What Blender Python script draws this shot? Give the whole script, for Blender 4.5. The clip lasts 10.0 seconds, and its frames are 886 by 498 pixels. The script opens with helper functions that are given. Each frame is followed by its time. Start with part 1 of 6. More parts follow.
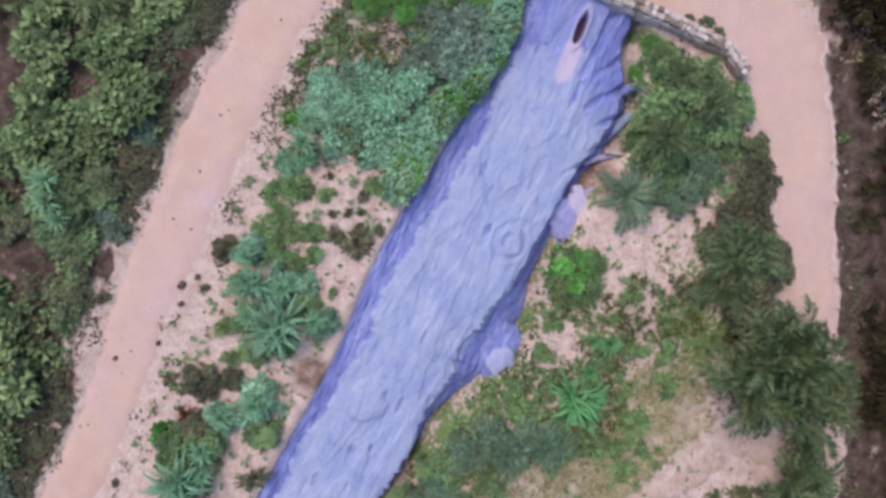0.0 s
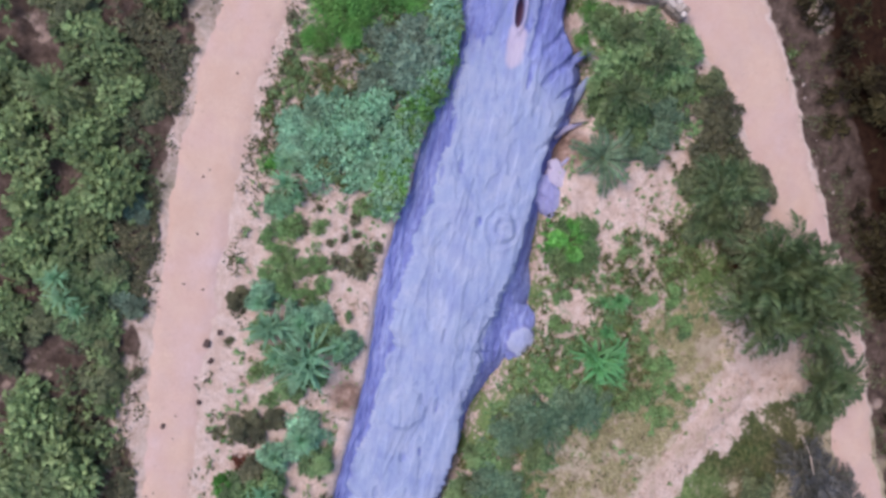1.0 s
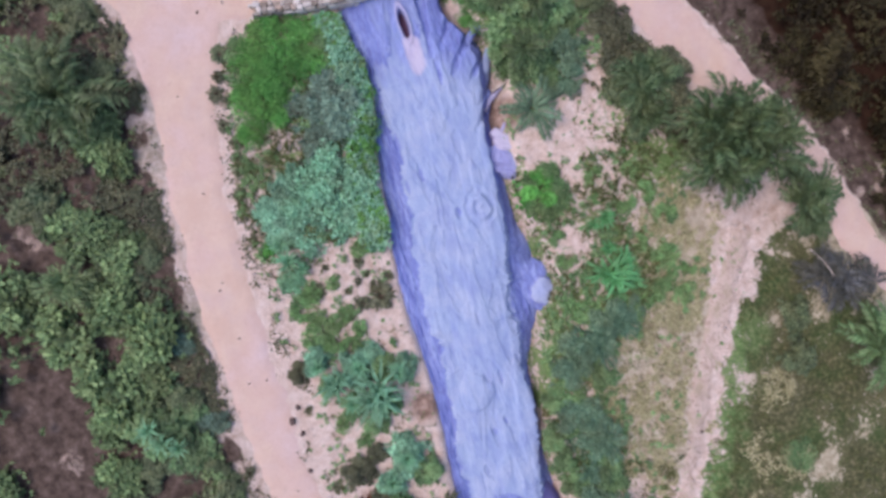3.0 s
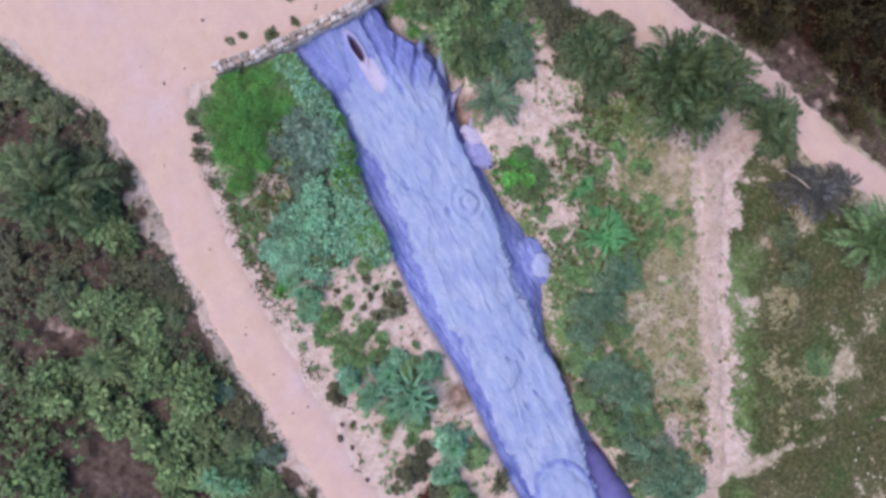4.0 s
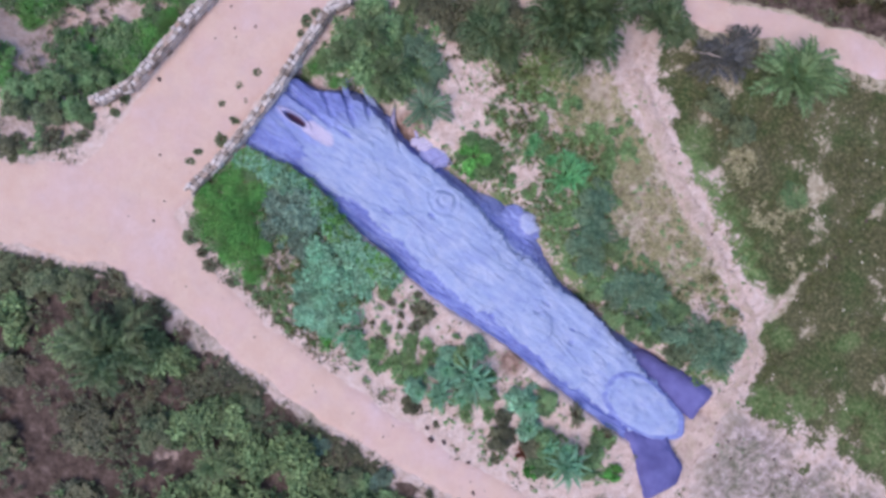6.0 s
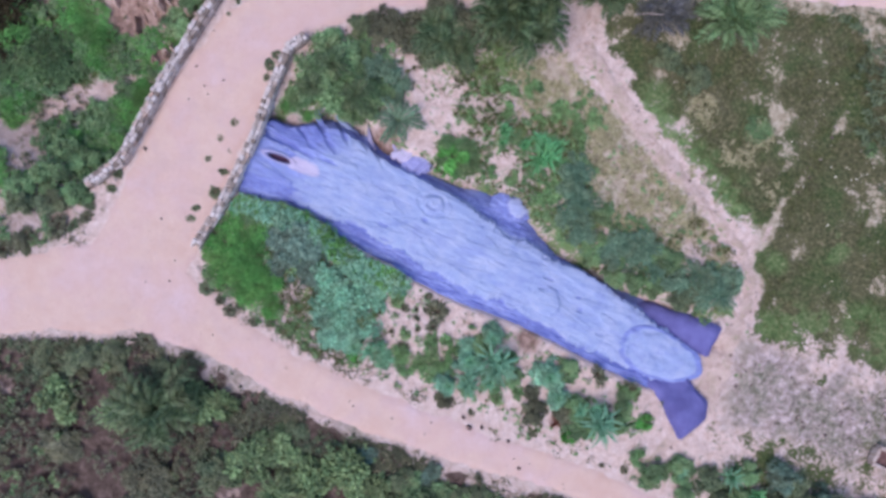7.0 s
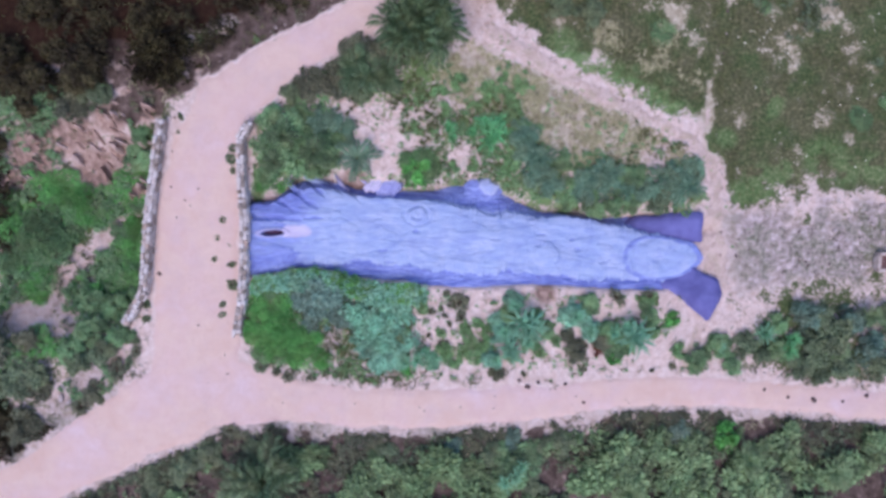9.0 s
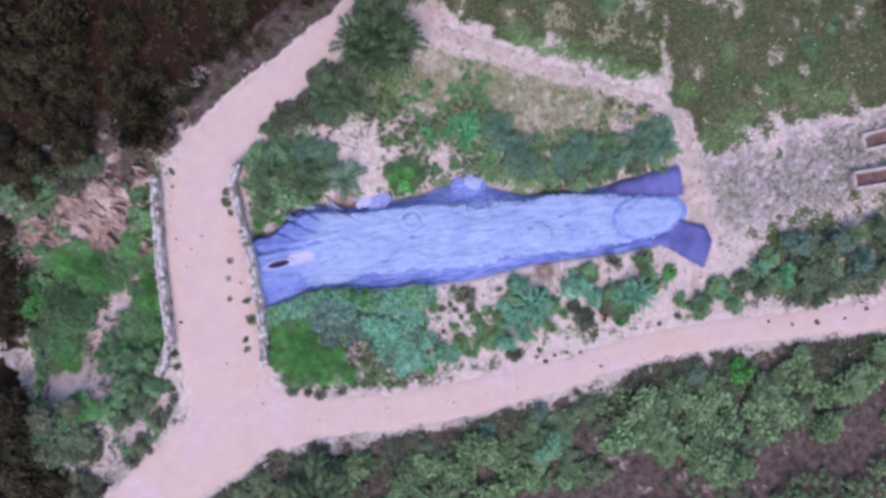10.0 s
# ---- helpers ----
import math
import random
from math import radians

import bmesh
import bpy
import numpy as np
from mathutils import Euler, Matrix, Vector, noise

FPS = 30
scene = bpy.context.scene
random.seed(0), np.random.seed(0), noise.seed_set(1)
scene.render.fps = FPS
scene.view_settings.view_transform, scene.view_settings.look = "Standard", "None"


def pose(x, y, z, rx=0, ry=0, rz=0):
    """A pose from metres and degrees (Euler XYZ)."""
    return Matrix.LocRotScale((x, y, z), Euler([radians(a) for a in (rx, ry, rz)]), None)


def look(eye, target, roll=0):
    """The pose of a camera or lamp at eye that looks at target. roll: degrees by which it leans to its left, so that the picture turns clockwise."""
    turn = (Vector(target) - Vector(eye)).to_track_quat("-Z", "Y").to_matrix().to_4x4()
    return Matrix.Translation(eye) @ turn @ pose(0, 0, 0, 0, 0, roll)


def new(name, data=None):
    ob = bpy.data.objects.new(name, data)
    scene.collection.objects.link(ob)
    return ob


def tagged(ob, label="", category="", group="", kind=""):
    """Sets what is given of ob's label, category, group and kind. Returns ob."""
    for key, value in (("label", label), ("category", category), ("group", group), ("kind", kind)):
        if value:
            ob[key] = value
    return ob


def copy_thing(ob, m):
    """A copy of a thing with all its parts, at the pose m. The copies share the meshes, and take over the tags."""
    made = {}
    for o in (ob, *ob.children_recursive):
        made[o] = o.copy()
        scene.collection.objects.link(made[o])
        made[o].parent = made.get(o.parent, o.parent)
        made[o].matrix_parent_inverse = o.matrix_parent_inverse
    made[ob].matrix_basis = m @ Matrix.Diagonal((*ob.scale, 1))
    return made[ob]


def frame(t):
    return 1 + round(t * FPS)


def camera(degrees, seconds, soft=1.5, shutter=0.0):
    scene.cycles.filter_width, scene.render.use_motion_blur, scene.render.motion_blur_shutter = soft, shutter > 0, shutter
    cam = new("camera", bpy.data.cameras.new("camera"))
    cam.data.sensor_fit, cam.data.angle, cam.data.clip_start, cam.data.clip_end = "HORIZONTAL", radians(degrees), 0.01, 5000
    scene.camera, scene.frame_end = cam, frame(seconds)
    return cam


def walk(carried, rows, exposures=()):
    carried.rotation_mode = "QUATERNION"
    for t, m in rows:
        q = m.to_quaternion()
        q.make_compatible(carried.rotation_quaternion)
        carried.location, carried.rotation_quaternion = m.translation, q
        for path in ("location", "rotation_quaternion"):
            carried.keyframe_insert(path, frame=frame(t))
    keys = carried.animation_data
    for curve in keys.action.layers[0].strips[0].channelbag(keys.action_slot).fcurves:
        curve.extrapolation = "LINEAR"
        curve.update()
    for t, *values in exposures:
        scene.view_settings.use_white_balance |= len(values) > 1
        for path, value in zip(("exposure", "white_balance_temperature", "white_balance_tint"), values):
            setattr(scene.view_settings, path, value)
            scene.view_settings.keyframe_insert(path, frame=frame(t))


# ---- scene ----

# ---- camera: a drone that rises and turns, looking down ----
cam = camera(76.0, 10.0, soft=3.3)
PATH = [
    (0.0, 1.429, -1.921, 16.760, -1.588, -3.366, 115.470),
    (0.5, 1.266, -1.925, 17.082, -1.607, -3.412, 108.673),
    (1.0, 1.106, -1.927, 17.445, -1.617, -3.460, 101.687),
    (1.5, 0.956, -1.916, 17.870, -1.571, -3.460, 94.547),
    (2.0, 0.827, -1.861, 18.318, -1.540, -3.433, 87.683),
    (2.5, 0.722, -1.770, 18.783, -1.491, -3.370, 80.921),
    (4.0, 0.412, -1.435, 20.374, -1.483, -3.224, 61.136),
    (4.5, 0.346, -1.301, 20.929, -1.533, -3.168, 54.697),
    (5.0, 0.274, -1.165, 21.507, -1.521, -3.085, 48.393),
    (5.5, 0.193, -1.027, 22.106, -1.551, -3.066, 42.184),
    (7.0, -0.019, -0.560, 23.933, -1.696, -3.224, 23.775),
    (7.5, -0.057, -0.406, 24.562, -1.685, -3.348, 17.774),
    (8.0, -0.070, -0.262, 25.184, -1.606, -3.405, 11.509),
    (8.5, -0.043, -0.127, 25.798, -1.516, -3.440, 5.686),
    (9.0, 0.000, 0.000, 26.407, -1.480, -3.409, 0.088),
    (9.5, 0.054, 0.123, 27.025, -1.448, -3.441, -5.414),
    (10.0, 0.120, 0.237, 27.675, -1.401, -3.471, -10.877),
]
walk(cam, [(t, pose(*row)) for t, *row in PATH], exposures=[(0.0, 0.43, 7350, 21), (2.5, 0.52, 7050, 20), (5.0, 0.51, 6720, 21), (10.0, 0.57, 6120, 25)])

# ---- light: soft daylight through high cloud ----
SUN_UP, SUN_TURN = radians(58), radians(200)
world = bpy.data.worlds.new("sky")
scene.world = world
world.use_nodes = True
wn = world.node_tree.nodes
sky = wn.new("ShaderNodeTexSky")
sky.sky_type, sky.sun_disc = "NISHITA", False
sky.sun_elevation, sky.sun_rotation = SUN_UP, SUN_TURN
world.node_tree.links.new(sky.outputs[0], wn["Background"].inputs["Color"])
wn["Background"].inputs["Strength"].default_value = 0.15
sun = new("sun", bpy.data.lights.new("sun", "SUN"))
sun.data.energy, sun.data.angle, sun.data.color = 1.4, radians(40), (1.0, 0.95, 0.90)
towards = Vector((math.sin(SUN_TURN) * math.cos(SUN_UP), math.cos(SUN_TURN) * math.cos(SUN_UP), math.sin(SUN_UP)))
sun.matrix_world = look(towards * 60, (0, 0, 0))


# ---- materials ----
class Mat:
    """A node material with short-hands."""

    def __init__(self, name, rough=0.9, spec=0.25):
        self.m = bpy.data.materials.new(name)
        self.m.use_nodes = True
        self.t = self.m.node_tree
        self.b = self.t.nodes["Principled BSDF"]
        self.b.inputs["Roughness"].default_value = rough
        self.b.inputs["Specular IOR Level"].default_value = spec

    def n(self, kind, **values):
        node = self.t.nodes.new("ShaderNode" + kind)
        for key, value in values.items():
            node.inputs[key.replace("_", " ")].default_value = value
        return node

    def link(self, a, b):
        self.t.links.new(a, b)

    def pos(self):
        return self.n("NewGeometry").outputs["Position"]

    def noise(self, scale, detail=4.0, rough=0.6, vec=None, stretch=None):
        node = self.n("TexNoise", Scale=scale, Detail=detail, Roughness=rough)
        vec = vec or self.pos()
        if stretch:
            mul = self.n("VectorMath")
            mul.operation = "MULTIPLY"
            self.link(vec, mul.inputs[0])
            mul.inputs[1].default_value = stretch
            vec = mul.outputs[0]
        self.link(vec, node.inputs["Vector"])
        return node.outputs["Fac"]

    def attr(self, name):
        node = self.n("Attribute")
        node.attribute_name = name
        return node.outputs["Fac"]

    def ramp(self, fac, *stops):
        node = self.n("ValToRGB")
        e = node.color_ramp.elements
        while len(e) < len(stops):
            e.new(0.5)
        for el, (p, c) in zip(e, stops):
            el.position = p
            el.color = (*c, 1) if isinstance(c, tuple) else (c, c, c, 1)
        self.link(fac, node.inputs[0])
        return node.outputs[0]

    def mix(self, fac, a, b, mode="MIX"):
        node = self.n("Mix")
        node.data_type, node.blend_type = "RGBA", mode
        for sock, v in ((node.inputs[0], fac), (node.inputs[6], a), (node.inputs[7], b)):
            if isinstance(v, (int, float)):
                sock.default_value = v
            elif isinstance(v, tuple):
                sock.default_value = (*v, 1)
            else:
                self.link(v, sock)
        return node.outputs[2]

    def math(self, op, a, b):
        node = self.n("Math")
        node.operation = op
        for sock, v in zip(node.inputs, (a, b)):
            if isinstance(v, (int, float)):
                sock.default_value = v
            else:
                self.link(v, sock)
        return node.outputs[0]

    def done(self, colour, bump=None, depth=0.02, strength=0.6):
        if isinstance(colour, tuple):
            self.b.inputs["Base Color"].default_value = (*colour, 1)
        else:
            self.link(colour, self.b.inputs["Base Color"])
        if bump is not None:
            node = self.n("Bump", Strength=strength, Distance=depth)
            self.link(bump, node.inputs["Height"])
            self.link(node.outputs[0], self.b.inputs["Normal"])
        return self.m


def road_material():
    k = Mat("packed_sandy_dirt", 0.95, 0.1)
    big = k.noise(0.35, 3)
    mid = k.noise(2.2, 5)
    fine = k.noise(22, 6, 0.7)
    col = k.ramp(big, (0.32, (0.64, 0.45, 0.37)), (0.46, (0.68, 0.51, 0.43)), (0.56, (0.66, 0.48, 0.43)), (0.7, (0.68, 0.53, 0.53)))
    col = k.mix(k.ramp(k.noise(0.9, 4, 0.6), (0.5, 0.0), (0.66, 0.5)), col, (0.60, 0.455, 0.435))
    col = k.mix(k.ramp(mid, (0.42, 0.0), (0.7, 0.32)), col, (0.58, 0.365, 0.29))
    col = k.mix(k.ramp(k.noise(5.5, 6, 0.7), (0.33, 0.4), (0.40, 0.0)), col, (0.46, 0.32, 0.27))
    col = k.mix(k.ramp(fine, (0.35, 0.35), (0.6, 0.0)), col, (0.45, 0.28, 0.23))
    return k.done(col, fine, 0.03)


def path_material():
    k = Mat("trodden_stony_dirt", 0.95, 0.1)
    mid = k.noise(3.2, 6, 0.7)
    fine = k.noise(13, 7, 0.75)
    col = k.ramp(mid, (0.3, (0.41, 0.295, 0.24)), (0.5, (0.59, 0.45, 0.39)), (0.7, (0.70, 0.565, 0.51)))
    col = k.mix(k.ramp(fine, (0.37, 0.75), (0.47, 0.0)), col, (0.17, 0.125, 0.075))
    col = k.mix(k.ramp(k.noise(1.6, 6, 0.7), (0.5, 0.0), (0.62, 0.7)), col, (0.36, 0.285, 0.19))
    return k.done(col, fine, 0.04)


def ground_material():
    k = Mat("soil_and_grass", 0.95, 0.1)
    fine = k.noise(26, 6, 0.7)
    mid = k.noise(3.0, 6, 0.65)
    clump = k.noise(6.5, 5, 0.6)
    soil = k.ramp(mid, (0.3, (0.54, 0.385, 0.315)), (0.48, (0.70, 0.545, 0.485)), (0.7, (0.80, 0.67, 0.63)))
    rust = k.ramp(k.noise(1.0, 7, 0.75, stretch=(3.4, 2.6, 2.0)), (0.36, (0.075, 0.048, 0.036)), (0.47, (0.21, 0.12, 0.088)), (0.56, (0.37, 0.24, 0.19)), (0.68, (0.58, 0.43, 0.37)))
    soil = k.mix(k.attr("red"), soil, rust)
    soil = k.mix(k.ramp(fine, (0.36, 0.55), (0.52, 0.0)), soil, (0.22, 0.13, 0.09))
    soil = k.mix(k.ramp(k.noise(8.0, 7, 0.72), (0.34, 0.6), (0.42, 0.0)), soil, (0.18, 0.15, 0.09))
    straw = k.ramp(mid, (0.35, (0.26, 0.22, 0.14)), (0.55, (0.45, 0.39, 0.28)), (0.75, (0.64, 0.55, 0.44)))
    soil = k.mix(k.attr("straw"), soil, straw)
    grey = k.ramp(k.noise(3.0, 6, 0.68), (0.36, (0.12, 0.105, 0.085)), (0.44, (0.29, 0.235, 0.205)), (0.54, (0.45, 0.36, 0.345)), (0.66, (0.70, 0.58, 0.56)))
    grey = k.mix(k.ramp(k.noise(0.8, 6, 0.68), (0.43, 0.0), (0.57, 0.85)), grey, k.ramp(k.noise(4.0, 6, 0.68), (0.38, (0.105, 0.115, 0.07)), (0.5, (0.225, 0.215, 0.16)), (0.62, (0.45, 0.375, 0.33))))
    soil = k.mix(k.attr("gravel"), soil, grey)
    grass = k.ramp(clump, (0.3, (0.030, 0.046, 0.017)), (0.5, (0.060, 0.084, 0.032)), (0.64, (0.115, 0.125, 0.058)), (0.8, (0.28, 0.225, 0.145)))
    patch = k.noise(0.55, 5, 0.65)
    grass = k.mix(k.math("MULTIPLY", k.attr("field"), k.ramp(patch, (0.38, 0.0), (0.54, 0.92))), grass, k.ramp(clump, (0.35, (0.052, 0.046, 0.025)), (0.55, (0.115, 0.098, 0.056)), (0.7, (0.23, 0.185, 0.115))))
    lush = k.ramp(clump, (0.3, (0.065, 0.125, 0.040)), (0.5, (0.13, 0.215, 0.078)), (0.7, (0.27, 0.32, 0.15)))
    grass = k.mix(k.attr("lush"), grass, lush)
    cover = k.math("ADD", k.attr("green"), k.math("MULTIPLY", k.math("SUBTRACT", clump, 0.5), 1.5))
    col = k.mix(k.ramp(cover, (0.38, 0.0), (0.6, 1.0)), soil, grass)
    # leaf litter, its near-black red partly lens vignetting put into the colour
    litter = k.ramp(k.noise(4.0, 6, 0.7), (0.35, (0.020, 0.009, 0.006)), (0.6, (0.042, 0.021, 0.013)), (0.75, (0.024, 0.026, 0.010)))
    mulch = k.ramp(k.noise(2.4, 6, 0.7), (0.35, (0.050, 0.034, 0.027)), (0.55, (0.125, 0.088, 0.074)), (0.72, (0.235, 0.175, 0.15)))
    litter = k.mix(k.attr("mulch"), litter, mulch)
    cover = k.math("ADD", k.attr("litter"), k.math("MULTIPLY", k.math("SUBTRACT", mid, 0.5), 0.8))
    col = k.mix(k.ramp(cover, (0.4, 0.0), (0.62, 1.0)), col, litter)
    return k.done(col, k.math("ADD", fine, clump), 0.05)


def bark_material():
    k = Mat("blue_weathered_wood", 0.85, 0.2)
    along = k.noise(1.0, 8, 0.68, stretch=(0.9, 4.2, 3.0))
    fine = k.noise(1.0, 7, 0.72, stretch=(3.2, 15.0, 9.0))
    blot = k.noise(0.9, 6, 0.66)
    light = k.ramp(along, (0.30, (0.211, 0.278, 0.521)), (0.46, (0.293, 0.370, 0.587)), (0.64, (0.369, 0.452, 0.645)))
    light = k.mix(k.ramp(blot, (0.44, 0.0), (0.62, 0.75)), light, (0.405, 0.461, 0.632))
    light = k.mix(k.ramp(k.noise(1.0, 6, 0.66, stretch=(0.55, 1.1, 1.0)), (0.52, 0.0), (0.66, 0.55)), light, (0.243, 0.300, 0.552))
    light = k.mix(k.ramp(fine, (0.34, 0.4), (0.47, 0.0)), light, (0.216, 0.248, 0.507))
    light = k.mix(k.ramp(k.noise(1.0, 7, 0.72, stretch=(2.2, 3.4, 2.0)), (0.33, 0.5), (0.39, 0.0)), light, (0.198, 0.226, 0.445))
    light = k.mix(k.ramp(k.noise(1.0, 8, 0.7, stretch=(1.0, 1.7, 1.4)), (0.53, 0.0), (0.58, 0.32)), light, (0.225, 0.285, 0.535))
    # darker bark of the flanks; the colour also carries shade of the sides
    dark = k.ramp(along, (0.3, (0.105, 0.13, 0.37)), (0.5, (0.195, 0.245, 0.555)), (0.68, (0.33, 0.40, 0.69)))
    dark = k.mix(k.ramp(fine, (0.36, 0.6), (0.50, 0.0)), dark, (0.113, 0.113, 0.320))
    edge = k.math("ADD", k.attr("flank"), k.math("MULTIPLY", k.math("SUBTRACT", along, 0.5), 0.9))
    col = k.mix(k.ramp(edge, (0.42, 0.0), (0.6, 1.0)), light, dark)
    col = k.mix(k.attr("pale"), col, (0.66, 0.55, 0.64))
    col = k.mix(k.attr("smooth"), col, k.ramp(blot, (0.35, (0.105, 0.10, 0.27)), (0.65, (0.165, 0.165, 0.40))))
    # shade inside the hollow, put into the colour
    col = k.mix(k.attr("pit"), col, (0.13, 0.065, 0.11))
    return k.done(col, k.math("ADD", along, k.math("MULTIPLY", fine, 0.5)), 0.06, 0.6)


def plain_noise(name, a, b, scale, rough=0.85, spec=0.2, depth=0.02):
    k = Mat(name, rough, spec)
    big = k.noise(scale, 6, 0.65)
    fine = k.noise(scale * 7, 5, 0.7)
    col = k.ramp(big, (0.34, a), (0.66, b))
    col = k.mix(k.ramp(fine, (0.35, 0.4), (0.55, 0.0)), col, tuple(v * 0.5 for v in a))
    return k.done(col, k.math("ADD", big, fine), depth)


def stone_material():
    k = Mat("pale_wall_stone", 0.9, 0.2)
    rnd = k.n("ObjectInfo").outputs["Random"]
    col = k.ramp(rnd, (0.0, (0.22, 0.17, 0.14)), (0.3, (0.46, 0.39, 0.35)), (0.6, (0.68, 0.61, 0.58)), (0.8, (0.74, 0.68, 0.66)), (1.0, (0.50, 0.36, 0.29)))
    spot = k.noise(14, 6, 0.7)
    col = k.mix(k.ramp(spot, (0.36, 0.6), (0.56, 0.0)), col, (0.14, 0.11, 0.09))
    return k.done(col, spot, 0.03)


def leaf_material(name, dark, mid, light, gloss=0.35):
    k = Mat(name, 0.55, gloss)
    isl = k.n("NewGeometry").outputs["Random Per Island"]
    obj = k.n("ObjectInfo").outputs["Random"]
    dark, light = (tuple(0.72 * a + 0.3 * b for a, b in zip(c, mid)) for c in (dark, light))
    col = k.ramp(isl, (0.0, dark), (0.5, mid), (0.92, light), (1.0, tuple(min(1, 1.15 * v) for v in light)))
    col = k.mix(k.ramp(obj, (0.0, 0.35), (0.5, 0.0)), col, tuple(0.45 * v for v in mid))
    col = k.mix(k.ramp(k.noise(1.2, 3), (0.4, 0.0), (0.7, 0.35)), col, (0.16, 0.14, 0.06))
    tone = k.n("HueSaturation")
    k.link(k.math("ADD", 1.1, k.attr("tone")), tone.inputs["Value"])
    k.link(col, tone.inputs["Color"])
    col = tone.outputs[0]
    out = k.done(col)
    tr = k.n("BsdfTranslucent")
    k.link(col, tr.inputs["Color"])
    ms = k.n("MixShader", Fac=0.14)
    k.link(k.b.outputs[0], ms.inputs[1])
    k.link(tr.outputs[0], ms.inputs[2])
    k.link(ms.outputs[0], k.t.nodes["Material Output"].inputs["Surface"])
    return out


ROAD, PATH, GROUND, BARK, STONE = road_material(), path_material(), ground_material(), bark_material(), stone_material()
MORTAR = plain_noise("mortar_and_rubble", (0.24, 0.20, 0.16), (0.42, 0.36, 0.31), 5.0)
PETAL = plain_noise("white_petal", (0.66, 0.60, 0.46), (0.84, 0.79, 0.64), 9.0)
TWIG = plain_noise("brown_twig_bark", (0.05, 0.035, 0.025), (0.13, 0.09, 0.06), 6.0)
ROCK = plain_noise("dark_field_stone", (0.07, 0.045, 0.045), (0.17, 0.12, 0.11), 6.0)
PALEROCK = plain_noise("pale_field_stone", (0.34, 0.26, 0.23), (0.56, 0.47, 0.44), 6.0)
CLAY = plain_noise("rust_red_earth", (0.15, 0.085, 0.06), (0.54, 0.37, 0.30), 3.4)
PINKROCK = plain_noise("pinkish_weathered_rock", (0.30, 0.20, 0.165), (0.66, 0.50, 0.43), 4.0)
DRYWOOD = plain_noise("bleached_dry_wood", (0.40, 0.31, 0.26), (0.66, 0.56, 0.52), 5.0)
DARKSOIL = plain_noise("dark_turned_soil", (0.10, 0.05, 0.05), (0.26, 0.15, 0.13), 5.0)
TEAL = leaf_material("blue_green_leaf", (0.071, 0.178, 0.111), (0.158, 0.375, 0.238), (0.291, 0.555, 0.377))
GREEN = leaf_material("mid_green_leaf", (0.045, 0.098, 0.040), (0.110, 0.220, 0.092), (0.21, 0.35, 0.155))
OLIVE = leaf_material("dark_olive_leaf", (0.036, 0.057, 0.031), (0.086, 0.127, 0.065), (0.176, 0.227, 0.117))
BRIGHT = leaf_material("bright_green_leaf", (0.035, 0.150, 0.027), (0.081, 0.311, 0.068), (0.170, 0.488, 0.134))
LAWN = leaf_material("fresh_green_groundcover_leaf", (0.045, 0.165, 0.032), (0.10, 0.325, 0.080), (0.18, 0.45, 0.13))
# dark scrub, coloured darker and redder still to carry the lens vignetting
VIGNETTE = leaf_material("vignette_dark_scrub_leaf", (0.009, 0.006, 0.004), (0.019, 0.014, 0.007), (0.036, 0.030, 0.014), 0.12)
JADE = leaf_material("jade_green_leaf", (0.078, 0.216, 0.123), (0.173, 0.426, 0.250), (0.334, 0.653, 0.401))
WOODS_LEAF = leaf_material("green_woods_leaf", (0.053, 0.092, 0.038), (0.130, 0.216, 0.094), (0.262, 0.380, 0.172))
VIVID = leaf_material("vivid_green_strap_leaf", (0.045, 0.175, 0.066), (0.105, 0.385, 0.148), (0.23, 0.60, 0.29))
WEED = leaf_material("light_green_weed_leaf", (0.063, 0.146, 0.055), (0.144, 0.297, 0.116), (0.287, 0.443, 0.198))
FERN = leaf_material("dark_teal_fern_leaf", (0.040, 0.088, 0.054), (0.095, 0.191, 0.119), (0.210, 0.353, 0.221))
PALM_LEAF = leaf_material("deep_green_palm_leaf", (0.027, 0.054, 0.024), (0.064, 0.120, 0.053), (0.145, 0.225, 0.105))
DRAB = leaf_material("brown_olive_leaf", (0.037, 0.041, 0.024), (0.095, 0.105, 0.061), (0.194, 0.200, 0.125))
STRAW = leaf_material("yellow_green_dry_blade", (0.189, 0.194, 0.089), (0.410, 0.383, 0.226), (0.630, 0.557, 0.378), 0.15)
DUSK = leaf_material("dusky_blue_green_leaf", (0.035, 0.074, 0.055), (0.078, 0.149, 0.112), (0.151, 0.253, 0.186))
SLATE = leaf_material("grey_violet_leaf", (0.035, 0.036, 0.040), (0.075, 0.078, 0.082), (0.14, 0.145, 0.15))
RUSTY = leaf_material("red_brown_leaf", (0.06, 0.015, 0.008), (0.16, 0.045, 0.025), (0.28, 0.09, 0.05))
BLADE = leaf_material("grass_blade", (0.032, 0.052, 0.017), (0.075, 0.102, 0.035), (0.21, 0.185, 0.095), 0.15)


# ---- mesh helpers ----
def mesh_object(name, verts, faces, mat, parent=None, smooth=False, label=""):
    me = bpy.data.meshes.new(name)
    me.from_pydata([tuple(v) for v in np.asarray(verts, float)], [], [tuple(int(i) for i in fc) for fc in faces])
    me.materials.append(mat)
    if smooth:
        me.polygons.foreach_set("use_smooth", [True] * len(me.polygons))
    ob = new(name, me)
    if parent:
        ob.parent = parent
    if label:
        tagged(ob, label)
    return ob


